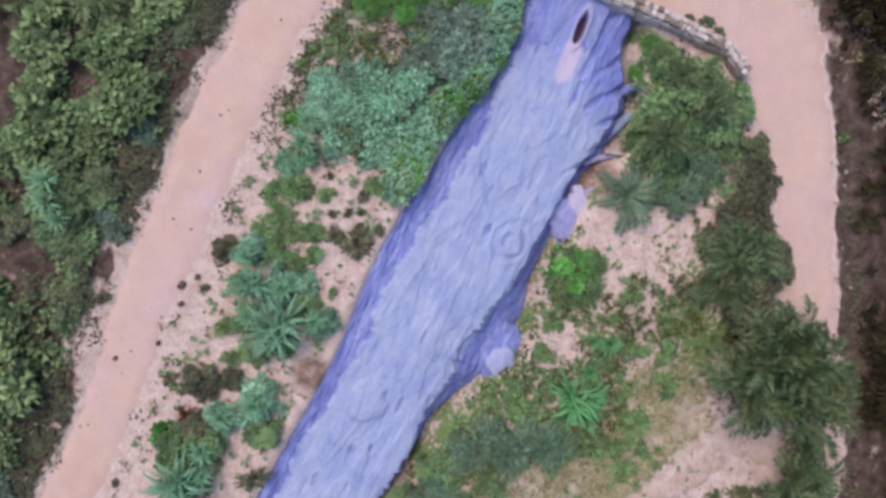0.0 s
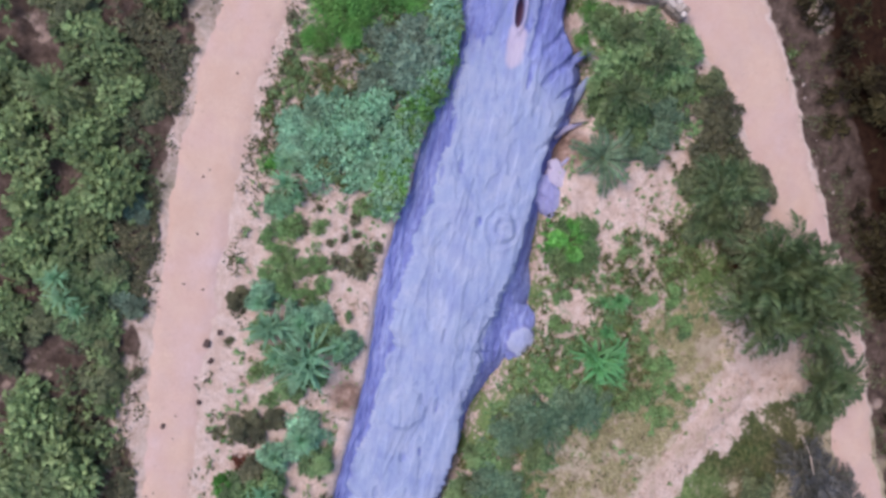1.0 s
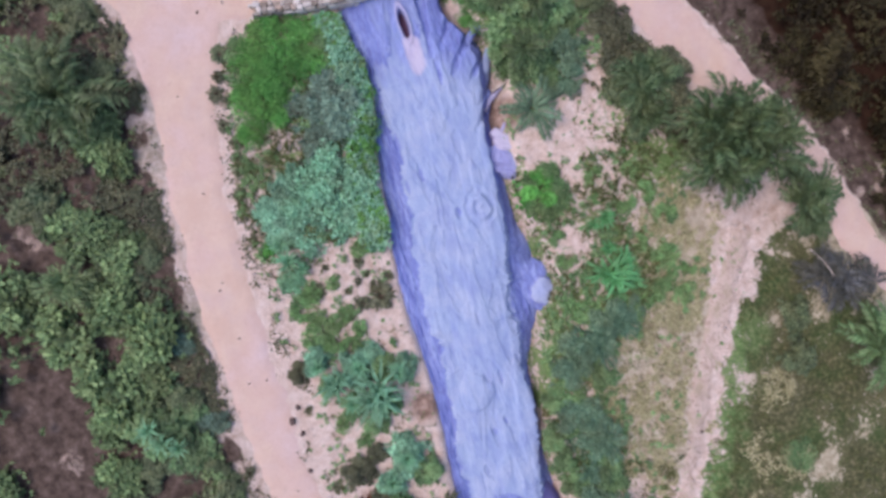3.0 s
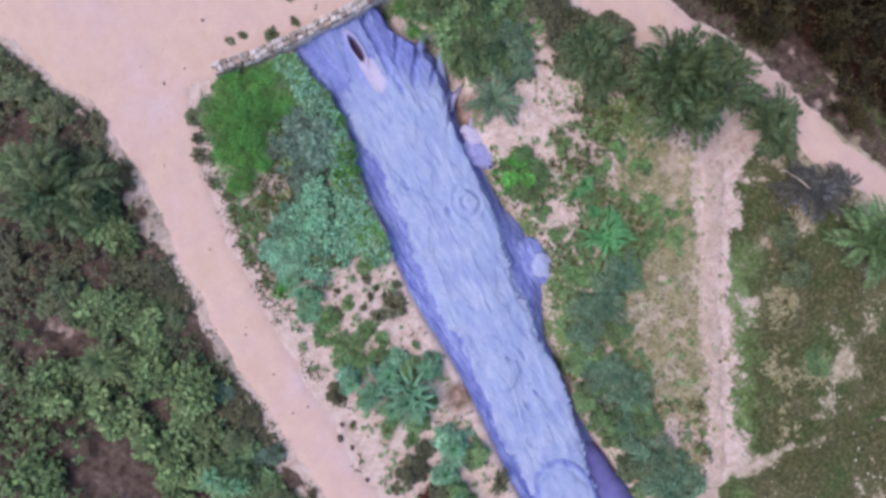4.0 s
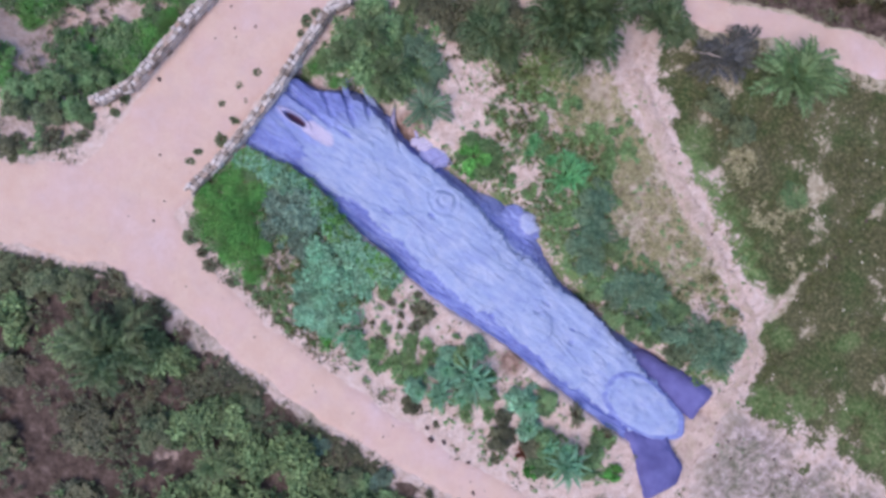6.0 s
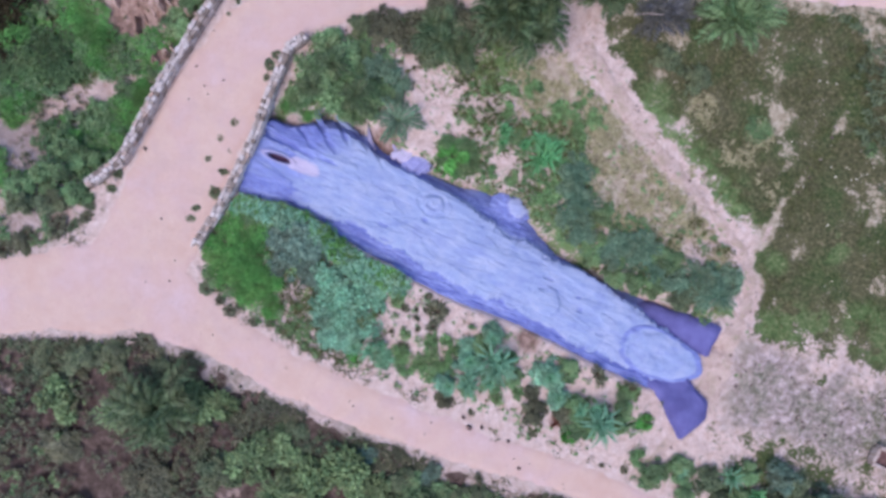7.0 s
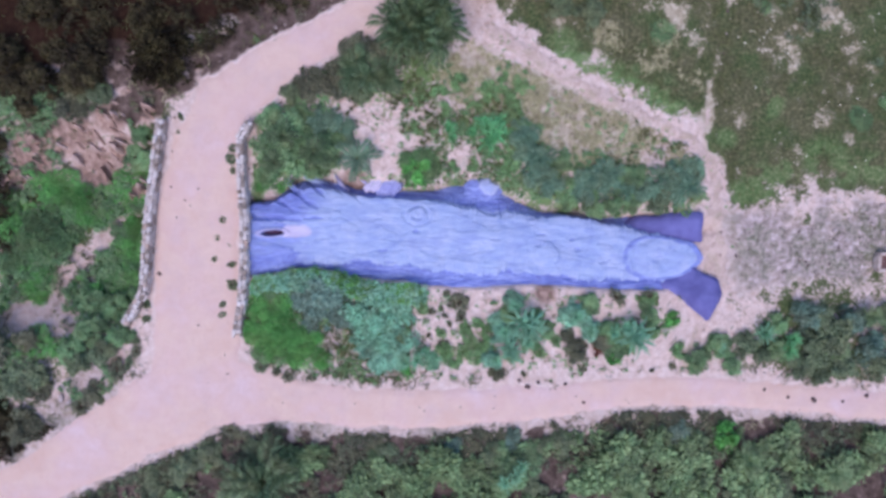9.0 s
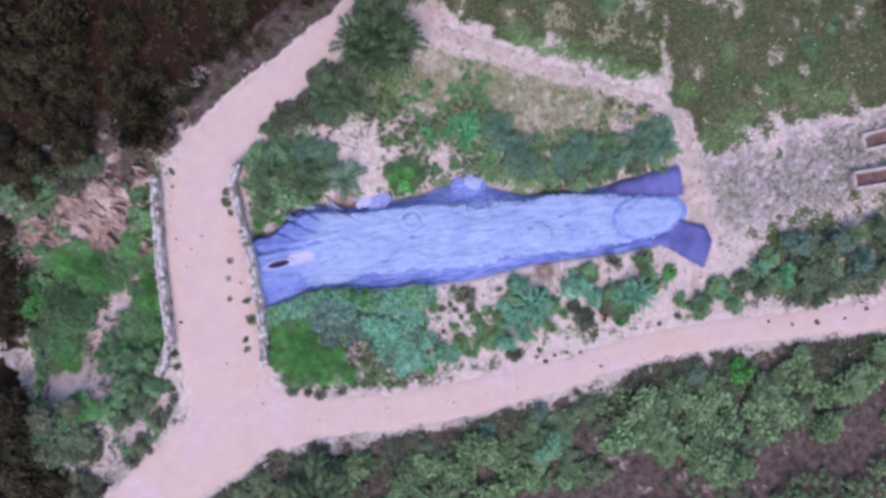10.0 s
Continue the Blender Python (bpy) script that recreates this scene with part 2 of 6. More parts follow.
def part(name, bm, mat, parent, label="", smooth=False):
    me = bpy.data.meshes.new(name)
    bm.to_mesh(me)
    bm.free()
    me.materials.append(mat)
    if smooth:
        me.polygons.foreach_set("use_smooth", [True] * len(me.polygons))
    ob = new(name, me)
    ob.parent = parent
    if label:
        tagged(ob, label)
    return ob


def floats(ob, name, values):
    a = ob.data.attributes.new(name, "FLOAT", "POINT")
    a.data.foreach_set("value", np.asarray(values, np.float32).ravel())


def smooth_step(a, b, v):
    t = np.clip((v - a) / (b - a), 0, 1)
    return t * t * (3 - 2 * t)


class Wave:
    """Soft random field in the plane: smoothed value noise in octaves."""

    def __init__(self, seed):
        self.g = np.random.RandomState(seed).rand(256, 256)

    def one(self, x, y):
        xi, yi = np.floor(x).astype(int), np.floor(y).astype(int)
        fx, fy = x - xi, y - yi
        fx, fy = fx * fx * (3 - 2 * fx), fy * fy * (3 - 2 * fy)
        g = self.g
        a, b = g[xi % 256, yi % 256], g[(xi + 1) % 256, yi % 256]
        c, d = g[xi % 256, (yi + 1) % 256], g[(xi + 1) % 256, (yi + 1) % 256]
        return (a * (1 - fx) + b * fx) * (1 - fy) + (c * (1 - fx) + d * fx) * fy

    def __call__(self, x, y, octaves=4):
        x, y = np.asarray(x, float), np.asarray(y, float)
        total, amp, norm = 0, 1.0, 0
        for k in range(octaves):
            total = total + amp * self.one(x * 2 ** k + 17.3 * k, y * 2 ** k + 5.1 * k)
            norm += amp
            amp *= 0.5
        return total / norm * 2 - 1


WAVE, WAVE2, WAVE3 = Wave(3), Wave(8), Wave(21)


def strip(x, y, pts):
    """Distance beyond the edge of a strip of varying half-width: below 0 inside."""
    best = np.full(np.shape(x), 1e9)
    for (x0, y0, r0), (x1, y1, r1) in zip(pts, pts[1:]):
        dx, dy = x1 - x0, y1 - y0
        t = np.clip(((x - x0) * dx + (y - y0) * dy) / (dx * dx + dy * dy), 0, 1)
        best = np.minimum(best, np.hypot(x - x0 - t * dx, y - y0 - t * dy) - (r0 + t * (r1 - r0)))
    return best


def blobs(x, y, spots):
    """1 inside soft round spots (x, y, radius), 0 far off."""
    out = np.zeros(np.shape(x))
    for sx, sy, r in spots:
        out = np.maximum(out, 1 - smooth_step(0.55, 1.15, np.hypot(x - sx, y - sy) / r))
    return out


# ---- plan ----
SOUTH_ROAD = [(60.0, -10.5, 0.9), (23.4, -8.4, 0.82), (15.6, -7.7, 0.84), (12.0, -7.5, 0.84), (9.8, -7.6, 0.88), (7.0, -7.95, 0.92), (4.2, -8.1, 1.05), (0.4, -8.2, 1.02), (-2.4, -8.12, 1.08), (-5.4, -7.68, 1.15), (-9.9, -7.1, 2.1)]
BRIDGE_ROAD = [(-9.9, -7.0, 2.2), (-9.65, -4.8, 2.05), (-9.65, -0.9, 2.05), (-9.45, 2.2, 1.85), (-9.1, 4.2, 1.65), (-8.3, 6.0, 1.42), (-6.2, 7.65, 1.15), (-4.15, 8.85, 1.08), (-2.6, 9.8, 1.05), (-1.35, 10.45, 0.95), (0.95, 12.0, 0.85), (5.1, 13.65, 0.78), (7.4, 14.75, 0.8), (10.5, 15.9, 0.88), (40.0, 26.0, 0.9)]
WEST_ROAD = [(-9.9, -7.2, 2.2), (-10.5, -7.6, 2.1), (-13.4, -9.2, 1.72), (-16.4, -10.9, 1.4), (-18.4, -12.1, 1.35), (-40.0, -24.0, 1.4)]
ROADS = (SOUTH_ROAD, BRIDGE_ROAD, WEST_ROAD)
EAST_PATH = [(3.75, 9.6, 0.42), (4.3, 9.1, 0.5), (5.2, 8.6, 0.5), (6.25, 8.0, 0.5), (8.6, 6.75, 0.45), (11.3, 5.45, 0.38), (13.4, 4.6, 0.36), (14.5, 3.4, 0.34), (14.7, 1.8, 0.38), (14.6, -0.1, 0.7), (14.9, -2.2, 0.6), (13.9, -4.6, 0.35), (13.2, -6.6, 0.45)]
STRIP = [(14.5, 7.4, 0.06), (14.75, 8.5, 0.14), (14.95, 9.5, 0.12), (15.13, 10.9, 0.1), (15.5, 13.5, 0.05)]
SPUR = [(13.6, 4.7, 0.18), (14.2, 5.3, 0.16), (14.25, 6.3, 0.13), (14.25, 7.2, 0.06)]
EDGE = [(18.2, 0.86, 0.12), (19.5, 1.5, 0.16), (21.5, 1.56, 0.16), (25.2, 1.9, 0.2)]
LUSH_FIELD = [(16.9, 2.5, 1.1), (15.9, 2.0, 0.7), (18.1, 2.9, 0.8), (20.1, 3.6, 1.3), (21.2, 3.1, 0.9), (12.0, 6.4, 1.1), (8.3, 7.9, 0.8), (10.8, 7.5, 0.7), (15.2, 4.6, 0.6), (17.3, 6.3, 0.8), (22.7, 3.2, 0.9), (7.2, 9.0, 0.9), (9.6, 7.6, 0.8)]
SCREE = [(15.0, 0.0, 1.2), (16.6, -0.4, 1.5), (18.8, -0.75, 1.55), (21.3, -0.5, 1.45), (27.0, 0.2, 1.3)]
WALL_EAST = [(-7.15, 5.05), (-7.58, 4.35), (-7.55, 2.5), (-7.42, 0.6), (-7.45, -1.4), (-7.6, -3.2), (-7.8, -4.55)]
WALL_WEST = [(-11.05, 5.15), (-11.3, 3.2), (-11.56, 1.4), (-11.7, -0.3), (-11.88, -2.6), (-12.7, -4.0)]


def road_edge(x, y):
    d = np.minimum.reduce([strip(x, y, r) for r in ROADS])
    return d + 0.16 * WAVE(x * 1.3, y * 1.3, 3) + 0.10 * WAVE2(x * 4.5, y * 4.5, 2)


def path_edge(x, y):
    d = np.minimum.reduce([strip(x, y, r) for r in (EAST_PATH, SPUR)])
    return d + 0.25 * WAVE2(x * 1.6, y * 1.6, 3)


LOG_X = (-7.4, -6.4, -5.3, -4.4, -3.4, -2.5, -1.3, 0.0, 1.1, 2.3, 3.4, 4.3, 5.3, 6.2, 7.9, 9.6, 11.0, 12.2, 13.2)
LOG_NORTH = (1.5, 1.6, 2.4, 2.66, 2.52, 2.1, 2.0, 2.05, 2.15, 2.38, 2.4, 2.1, 1.55, 1.12, 0.92, 0.82, 0.85, 0.8, 0.3)
TOP_NORTH = (1.3, 1.35, 2.0, 2.25, 2.1, 1.8, 1.72, 1.66, 1.58, 1.28, 1.05, 0.96, 0.92, 0.9, 0.74, 0.5, 0.1, -0.05, -0.15)
TOP_SOUTH = (-1.75, -1.65, -1.45, -1.3, -1.3, -1.25, -1.2, -1.34, -1.5, -1.7, -1.76, -1.76, -1.72, -1.74, -2.02, -2.14, -2.2, -2.1, -1.9)
LOG_SOUTH = (-2.0, -1.85, -1.66, -1.62, -1.75, -2.05, -2.2, -2.28, -2.42, -2.5, -2.55, -2.5, -2.42, -2.42, -2.55, -2.64, -2.72, -2.7, -2.3)


def wall_x(pts, y):
    ys, xs = [p[1] for p in pts][::-1], [p[0] for p in pts][::-1]
    return np.interp(y, ys, xs)


WOOD_GAPS = [(7.2, -11.9, 0.7), (8.2, -12.6, 0.6), (8.6, -13.2, 0.4), (10.3, -13.9, 0.6), (11.4, -14.4, 0.5), (12.5, -15.2, 0.5), (16.5, -14.5, 1.1), (15.2, -15.3, 1.1), (-3.2, -10.5, 0.5), (1.4, -12.1, 0.45), (-2.7, -13.6, 0.8), (5.0, -14.6, 0.7), (-4.4, -11.6, 0.4), (-9.5, -11.2, 0.5), (-12.7, -12.9, 0.7), (-8.8, -12.8, 0.5), (-6.1, -9.0, 0.7), (-4.5, -9.3, 0.6), (-2.4, -9.7, 0.6), (-0.8, -9.5, 0.5), (9.4, -14.4, 0.7)]
TAN_SLOPE = [(-14.3, -0.3, 0.55), (-15.3, -1.1, 0.7), (-16.3, -2.0, 0.75), (-16.7, -3.3, 0.95), (-15.8, -4.1, 0.75), (-18.0, -3.9, 0.9), (-13.2, -5.6, 0.6), (-14.6, -6.4, 0.9), (-15.6, -7.7, 0.7)]
RIDGE = [(-20.0, -2.1, 0.6), (-19.35, -2.8, 0.6), (-18.9, -3.7, 0.6), (-18.65, -4.6, 0.6), (-18.3, -5.5, 0.6), (-17.4, -5.9, 0.5), (-20.8, -1.4, 0.6)]
RUST_BANK = [(-17.4, 3.6, 1.3), (-16.0, 4.4, 1.1), (-14.6, 3.0, 1.2), (-13.2, 3.8, 1.0), (-12.2, 5.9, 1.0), (-11.2, 6.8, 0.9), (-12.7, 2.1, 0.6), (-15.0, 4.7, 0.9), (-13.6, 5.3, 0.9), (-18.4, 2.4, 0.9)]


def ground_z(x, y):
    """Height of the ground: roads near 0, a gully along the trunk, another beyond the bridge."""
    x, y = np.asarray(x, float), np.asarray(y, float)
    north, south = np.interp(x, LOG_X, LOG_NORTH), np.interp(x, LOG_X, LOG_SOUTH)
    out = np.maximum((y - north) * 1.25, south - y)
    soft = WAVE(x * 0.9, y * 0.9, 3)
    bank = np.where(y < 0, 1 - smooth_step(-0.26, 0.03, out + 0.06 * soft), 1 - smooth_step(-0.3, 0.75, out + 0.2 * soft))
    deep = np.where(y < 0, 0.60, 1.0)
    deep = deep * (1 - 0.7 * smooth_step(11.0, 15.5, x)) - 0.2 * smooth_step(15.5, 22, x)
    ahead = smooth_step(-0.12, 0.12, x - wall_x(WALL_EAST, y))
    z = -deep * bank * ahead * (1 - smooth_step(13.6, 15.8, x))
    west = smooth_step(-0.12, 0.12, wall_x(WALL_WEST, y) - x)
    z = z - 1.35 * west * (1 - smooth_step(2.2, 6.0, np.abs(y - 0.6 - 0.1 * (x + 12)))) * (1 - smooth_step(30, 45, -x))
    off = smooth_step(0.0, 1.2, np.minimum.reduce([strip(x, y, r) for r in ROADS]))
    z = z + off * (0.10 * WAVE(x * 0.7, y * 0.7, 3) + 0.035 * WAVE2(x * 3.1, y * 3.1, 3))
    far = smooth_step(26, 60, np.hypot(x, y))
    return z + far * 0.8 * WAVE3(x * 0.04, y * 0.04, 3)


def ground_z1(x, y):
    return float(ground_z(np.array([x]), np.array([y]))[0])


# ---- ground: one sheet to the horizon ----
def spaced(lo, hi, step):
    inner = list(np.arange(lo, hi + step / 2, step))
    grow, a, b = step, [], []
    p, q = inner[0], inner[-1]
    while q - p < 3000:
        grow *= 1.22
        p, q = p - grow, q + grow
        a.append(p), b.append(q)
    return np.array(a[::-1] + inner + b)


def build_ground():
    xs, ys = spaced(-21, 26.5, 0.14), spaced(-17, 17, 0.14)
    X, Y = np.meshgrid(xs, ys)
    X, Y = X.ravel(), Y.ravel()
    Z = ground_z(X, Y)
    nx, ny = len(xs), len(ys)
    i = (np.arange(ny - 1)[:, None] * nx + np.arange(nx - 1)[None, :]).ravel()
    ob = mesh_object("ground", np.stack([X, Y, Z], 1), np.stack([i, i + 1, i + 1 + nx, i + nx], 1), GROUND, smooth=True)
    road, path = road_edge(X, Y), path_edge(X, Y)
    n1, n2 = WAVE(X * 0.55, Y * 0.55, 4), WAVE2(X * 1.7, Y * 1.7, 4)
    # grass, thickest in the field past the foot path
    field = smooth_step(0.2, 1.5, Y + 0.8 * n1 + 0.6 * n2 - np.interp(X, [-2, 4, 8.6, 13.4, 14.6, 16, 19, 40], [12.5, 9.8, 7.2, 5.0, 3.2, 2.0, 1.3, 1.6])) * smooth_step(3, 5, X)
    green = 0.42 + 0.38 * n2 + 0.44 * field + 0.30 * n1
    green += 0.12 * blobs(X, Y, [(2.9, 5.2, 2.2), (7.2, 4.2, 1.6), (10.5, 3.0, 2.0), (13.0, 1.9, 1.2), (-4.8, -4.8, 2.6), (-1.2, -5.2, 2.4), (19.5, -4.8, 3.2), (4.2, 3.0, 1.2), (3.0, -5.6, 1.4)])
    green -= 0.75 * blobs(X, Y, [(2.0, -3.7, 1.5), (7.0, -3.6, 1.6), (6.8, -5.6, 1.5), (-3.7, -5.3, 0.6), (-1.6, 4.6, 1.0), (-0.6, 3.7, 0.9), (-2.2, 2.9, 0.9), (2.5, 3.5, 0.8), (9.6, -6.9, 1.2), (1.9, 6.2, 0.6), (8.2, -5.0, 1.0), (3.0, 10.3, 1.2)])
    green += 0.5 * blobs(X, Y, [(-13.3, -1.0, 1.4), (-13.9, -2.8, 1.3), (-16.8, 0.4, 1.8)])
    green -= 0.8 * blobs(X, Y, RIDGE)
    green -= 0.85 * blobs(X, Y, TAN_SLOPE) + 0.45 * blobs(X, Y, RUST_BANK)
    green -= 0.34 * smooth_step(0.1, 0.5, WAVE3(X * 0.7, Y * 0.7, 4)) * field
    green -= 0.25 * blobs(X, Y, [(7.5, 5.2, 2.0), (9.8, 4.7, 1.8), (6.0, 6.8, 1.4), (3.0, 7.6, 1.2), (7.6, 2.6, 0.6), (11.5, 4.3, 1.0), (2.4, 3.6, 0.8), (1.6, 5.3, 0.7), (2.9, 6.2, 0.6), (-4.8, 5.9, 0.7), (-3.0, 5.6, 0.9)])
    green -= (0.5 - 0.25 * smooth_step(8.0, 9.5, Y)) * (1 - smooth_step(-0.1, 0.25, strip(X, Y, STRIP))) + 0.55 * (1 - smooth_step(-0.1, 0.3, strip(X, Y, EDGE) + 0.2 * n2))
    green += 0.22 * blobs(X, Y, LUSH_FIELD)
    green -= 0.38 * smooth_step(-3.0, 0.5, X) * (1 - smooth_step(12.5, 14, X)) * (Y < 0) * (Y > -8.5)
    green -= 1.2 * (1 - smooth_step(-0.3, 0.35, path))
    green -= 1.2 * (1 - smooth_step(-0.1, 0.5, road))
    scree = 1 - smooth_step(-0.4, 1.0, strip(X, Y, SCREE) + 1.3 * n2 + 0.6 * n1)
    floats(ob, "green", green - 0.8 * scree * np.clip(0.85 - 0.09 * (X - 15.0) + 1.1 * n1 + 0.9 * n2, -0.1, 1))
    floats(ob, "gravel", np.clip(scree * (0.35 + 0.65 * smooth_step(14.5, 16.5, X)) + 0.25 * (1 - smooth_step(0.4, 1.1, road)) * (Y < -8.2) + 0.8 * blobs(X, Y, RIDGE) + 0.5 * blobs(X, Y, [(-6.5, -9.3, 1.2), (-14.2, -6.6, 1.4), (-15.6, -8.2, 1.1), (1.0, -9.6, 1.0), (-4.5, -9.6, 1.2)]), 0, 1))
    red = 0.4 * blobs(X, Y, TAN_SLOPE) + 0.3 * blobs(X, Y, [(3.05, 10.3, 1.1)]) + blobs(X, Y, [(-2.5, 2.5, 0.75), (6.4, -2.75, 0.6), *RUST_BANK])
    floats(ob, "red", np.clip(0.85 * red + 0.12 * n1, 0, 1))
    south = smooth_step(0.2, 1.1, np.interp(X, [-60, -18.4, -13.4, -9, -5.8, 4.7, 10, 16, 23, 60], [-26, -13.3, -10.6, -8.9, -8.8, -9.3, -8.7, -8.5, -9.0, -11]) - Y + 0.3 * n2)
    # north and west floors: litter whose colour also carries the vignetting
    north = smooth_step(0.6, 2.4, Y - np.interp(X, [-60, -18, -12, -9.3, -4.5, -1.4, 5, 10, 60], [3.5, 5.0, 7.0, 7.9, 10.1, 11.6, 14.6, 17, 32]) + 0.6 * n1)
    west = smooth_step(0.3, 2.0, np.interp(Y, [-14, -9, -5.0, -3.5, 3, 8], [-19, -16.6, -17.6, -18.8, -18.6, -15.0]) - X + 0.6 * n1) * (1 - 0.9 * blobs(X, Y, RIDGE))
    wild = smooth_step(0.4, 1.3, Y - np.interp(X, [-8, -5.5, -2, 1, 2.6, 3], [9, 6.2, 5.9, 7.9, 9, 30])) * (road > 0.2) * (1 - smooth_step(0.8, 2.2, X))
    # outer field darkened by distance from the middle, imitating lens vignetting
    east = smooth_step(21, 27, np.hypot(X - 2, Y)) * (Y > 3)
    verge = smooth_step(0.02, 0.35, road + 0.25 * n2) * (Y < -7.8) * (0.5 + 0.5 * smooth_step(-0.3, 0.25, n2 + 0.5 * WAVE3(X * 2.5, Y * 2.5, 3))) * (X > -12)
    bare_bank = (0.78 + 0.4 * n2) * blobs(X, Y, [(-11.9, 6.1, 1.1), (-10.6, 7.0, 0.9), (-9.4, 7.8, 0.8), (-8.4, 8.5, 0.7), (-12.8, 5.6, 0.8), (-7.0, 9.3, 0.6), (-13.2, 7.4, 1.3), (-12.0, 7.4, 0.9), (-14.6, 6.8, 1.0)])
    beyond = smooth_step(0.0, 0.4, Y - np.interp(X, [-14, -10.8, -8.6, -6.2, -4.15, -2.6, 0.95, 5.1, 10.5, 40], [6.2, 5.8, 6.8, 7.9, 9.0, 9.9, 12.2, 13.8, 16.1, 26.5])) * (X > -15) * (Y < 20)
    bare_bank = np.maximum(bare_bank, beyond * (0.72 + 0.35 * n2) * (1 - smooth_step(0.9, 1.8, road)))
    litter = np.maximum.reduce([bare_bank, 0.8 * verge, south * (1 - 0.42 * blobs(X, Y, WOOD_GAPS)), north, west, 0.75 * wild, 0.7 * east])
    floats(ob, "mulch", np.maximum.reduce([south, verge > 0.2, (bare_bank > 0.1) * (1 - 0.6 * north)]))
    floats(ob, "lush", (1 - field) * (X > -8) * (X < 15) * (Y < 8.5) * (Y > -8) * 0.9 + 0.12 + 0.5 * blobs(X, Y, LUSH_FIELD) * (WAVE3(X * 2, Y * 2, 3) > -0.2))
    floats(ob, "field", np.clip(field + north + west, 0, 1))
    dry = np.clip(field + 0.85 * blobs(X, Y, [(7.5, 5.2, 2.2), (9.8, 4.6, 1.8), (6.0, 6.8, 1.4), (3.0, 7.4, 1.6), (4.6, 6.4, 1.4)]), 0, 1)
    floats(ob, "straw", dry * 0.9)
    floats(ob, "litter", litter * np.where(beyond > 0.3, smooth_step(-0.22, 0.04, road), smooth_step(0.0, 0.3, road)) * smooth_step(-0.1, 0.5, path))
    tagged(ob, "sandy soil with grass, gravel and leaf litter", "ground", kind="structure")
    return ob


build_ground()


def build_roads():
    step = 0.15
    xs, ys = np.arange(-32, 34, step), np.arange(-20, 25, step)
    X, Y = np.meshgrid(xs, ys)
    S = road_edge(X, Y)
    ny, nx = S.shape
    keep = (S[:-1, :-1] < 0) & (S[1:, :-1] < 0) | (S[:-1, 1:] < 0) & (S[1:, 1:] < 0)
    gy, gx = np.gradient(S, step)
    near = np.abs(S) < 0.22
    X = X - np.where(near & (S > 0), S * gx, 0)
    Y = Y - np.where(near & (S > 0), S * gy, 0)
    Z = ground_z(X, Y) + 0.035 - 0.07 * smooth_step(-0.42, 0.05, S) + 0.012 * WAVE2(X * 2.2, Y * 2.2, 3) + 0.02 * WAVE(X * 0.8, Y * 0.8, 2)
    j, i = np.nonzero(keep)
    a = j * nx + i
    quads = np.stack([a, a + 1, a + 1 + nx, a + nx], 1)
    used, inv = np.unique(quads, return_inverse=True)
    V = np.stack([X.ravel(), Y.ravel(), Z.ravel()], 1)[used]
    ob = mesh_object("road", V, inv.reshape(quads.shape), ROAD, smooth=True)
    tagged(ob, "pale pinkish packed dirt road with ragged edges", "road", kind="structure")

    xs, ys = np.arange(2, 16, 0.12), np.arange(-7, 15, 0.12)
    X, Y = np.meshgrid(xs, ys)
    S = path_edge(X, Y) + 0.12 * WAVE3(X * 6, Y * 6, 2)
    ny, nx = S.shape
    keep = (S[:-1, :-1] < 0) & (S[1:, :-1] < 0) & (S[:-1, 1:] < 0) & (road_edge(X, Y)[:-1, :-1] > 0.05)
    Z = ground_z(X, Y) + 0.03 - 0.08 * smooth_step(-0.2, 0.02, S)
    j, i = np.nonzero(keep)
    a = j * nx + i
    quads = np.stack([a, a + 1, a + 1 + nx, a + nx], 1)
    used, inv = np.unique(quads, return_inverse=True)
    V = np.stack([X.ravel(), Y.ravel(), Z.ravel()], 1)[used]
    ob = mesh_object("foot_path", V, inv.reshape(quads.shape), PATH, smooth=True)
    tagged(ob, "narrow trodden dirt foot path", "path", kind="structure")


build_roads()


# ---- the giant trunk ----
def trunk_top(x, y):
    """Height of the worked top surface of the trunk, without flanks."""
    z = 0.03 * WAVE(x * 0.5, y * 2.0, 3) + 0.02 * WAVE2(x * 1.8, y * 5.5, 3)
    peel = WAVE3(x * 0.42, y * 1.5, 4)
    z = z + 0.035 * smooth_step(-0.05, 0.04, peel) + 0.03 * smooth_step(0.22, 0.28, peel) - 0.03 * smooth_step(0.25, 0.32, -peel)
    d = np.hypot((x - 0.36) / 1.05, (y - 0.84) / 0.8) + 0.16 * WAVE(x * 1.6, y * 1.6, 3)
    z = z + np.where(d < 0.85, 0.04 * np.cos(d * 17) * (1 - smooth_step(0.55, 0.85, d)) + 0.07 * (1 - smooth_step(0.1, 0.8, d)), 0)
    d = np.hypot(x - 6.45, (y + 0.95) * 1.1)
    z = z + 0.10 * (1 - smooth_step(0.5, 0.72, d + 0.12 * WAVE2(x * 3, y * 3, 2)))
    return z


SCARS = [(7.96, -0.69, 0.14, 0.1), (7.69, -0.23, 0.2, 0.09), (6.24, 0.0, 0.24, 0.07), (5.71, 0.74, 0.2, 0.08), (0.34, 0.12, 0.2, 0.09), (-1.26, -0.74, 0.3, 0.1), (3.97, -0.21, 0.26, 0.05), (-2.3, -1.25, 0.55, 0.09), (-0.9, -1.3, 0.4, 0.08), (9.2, -1.3, 0.22, 0.09), (-4.4, 0.75, 0.4, 0.06)]


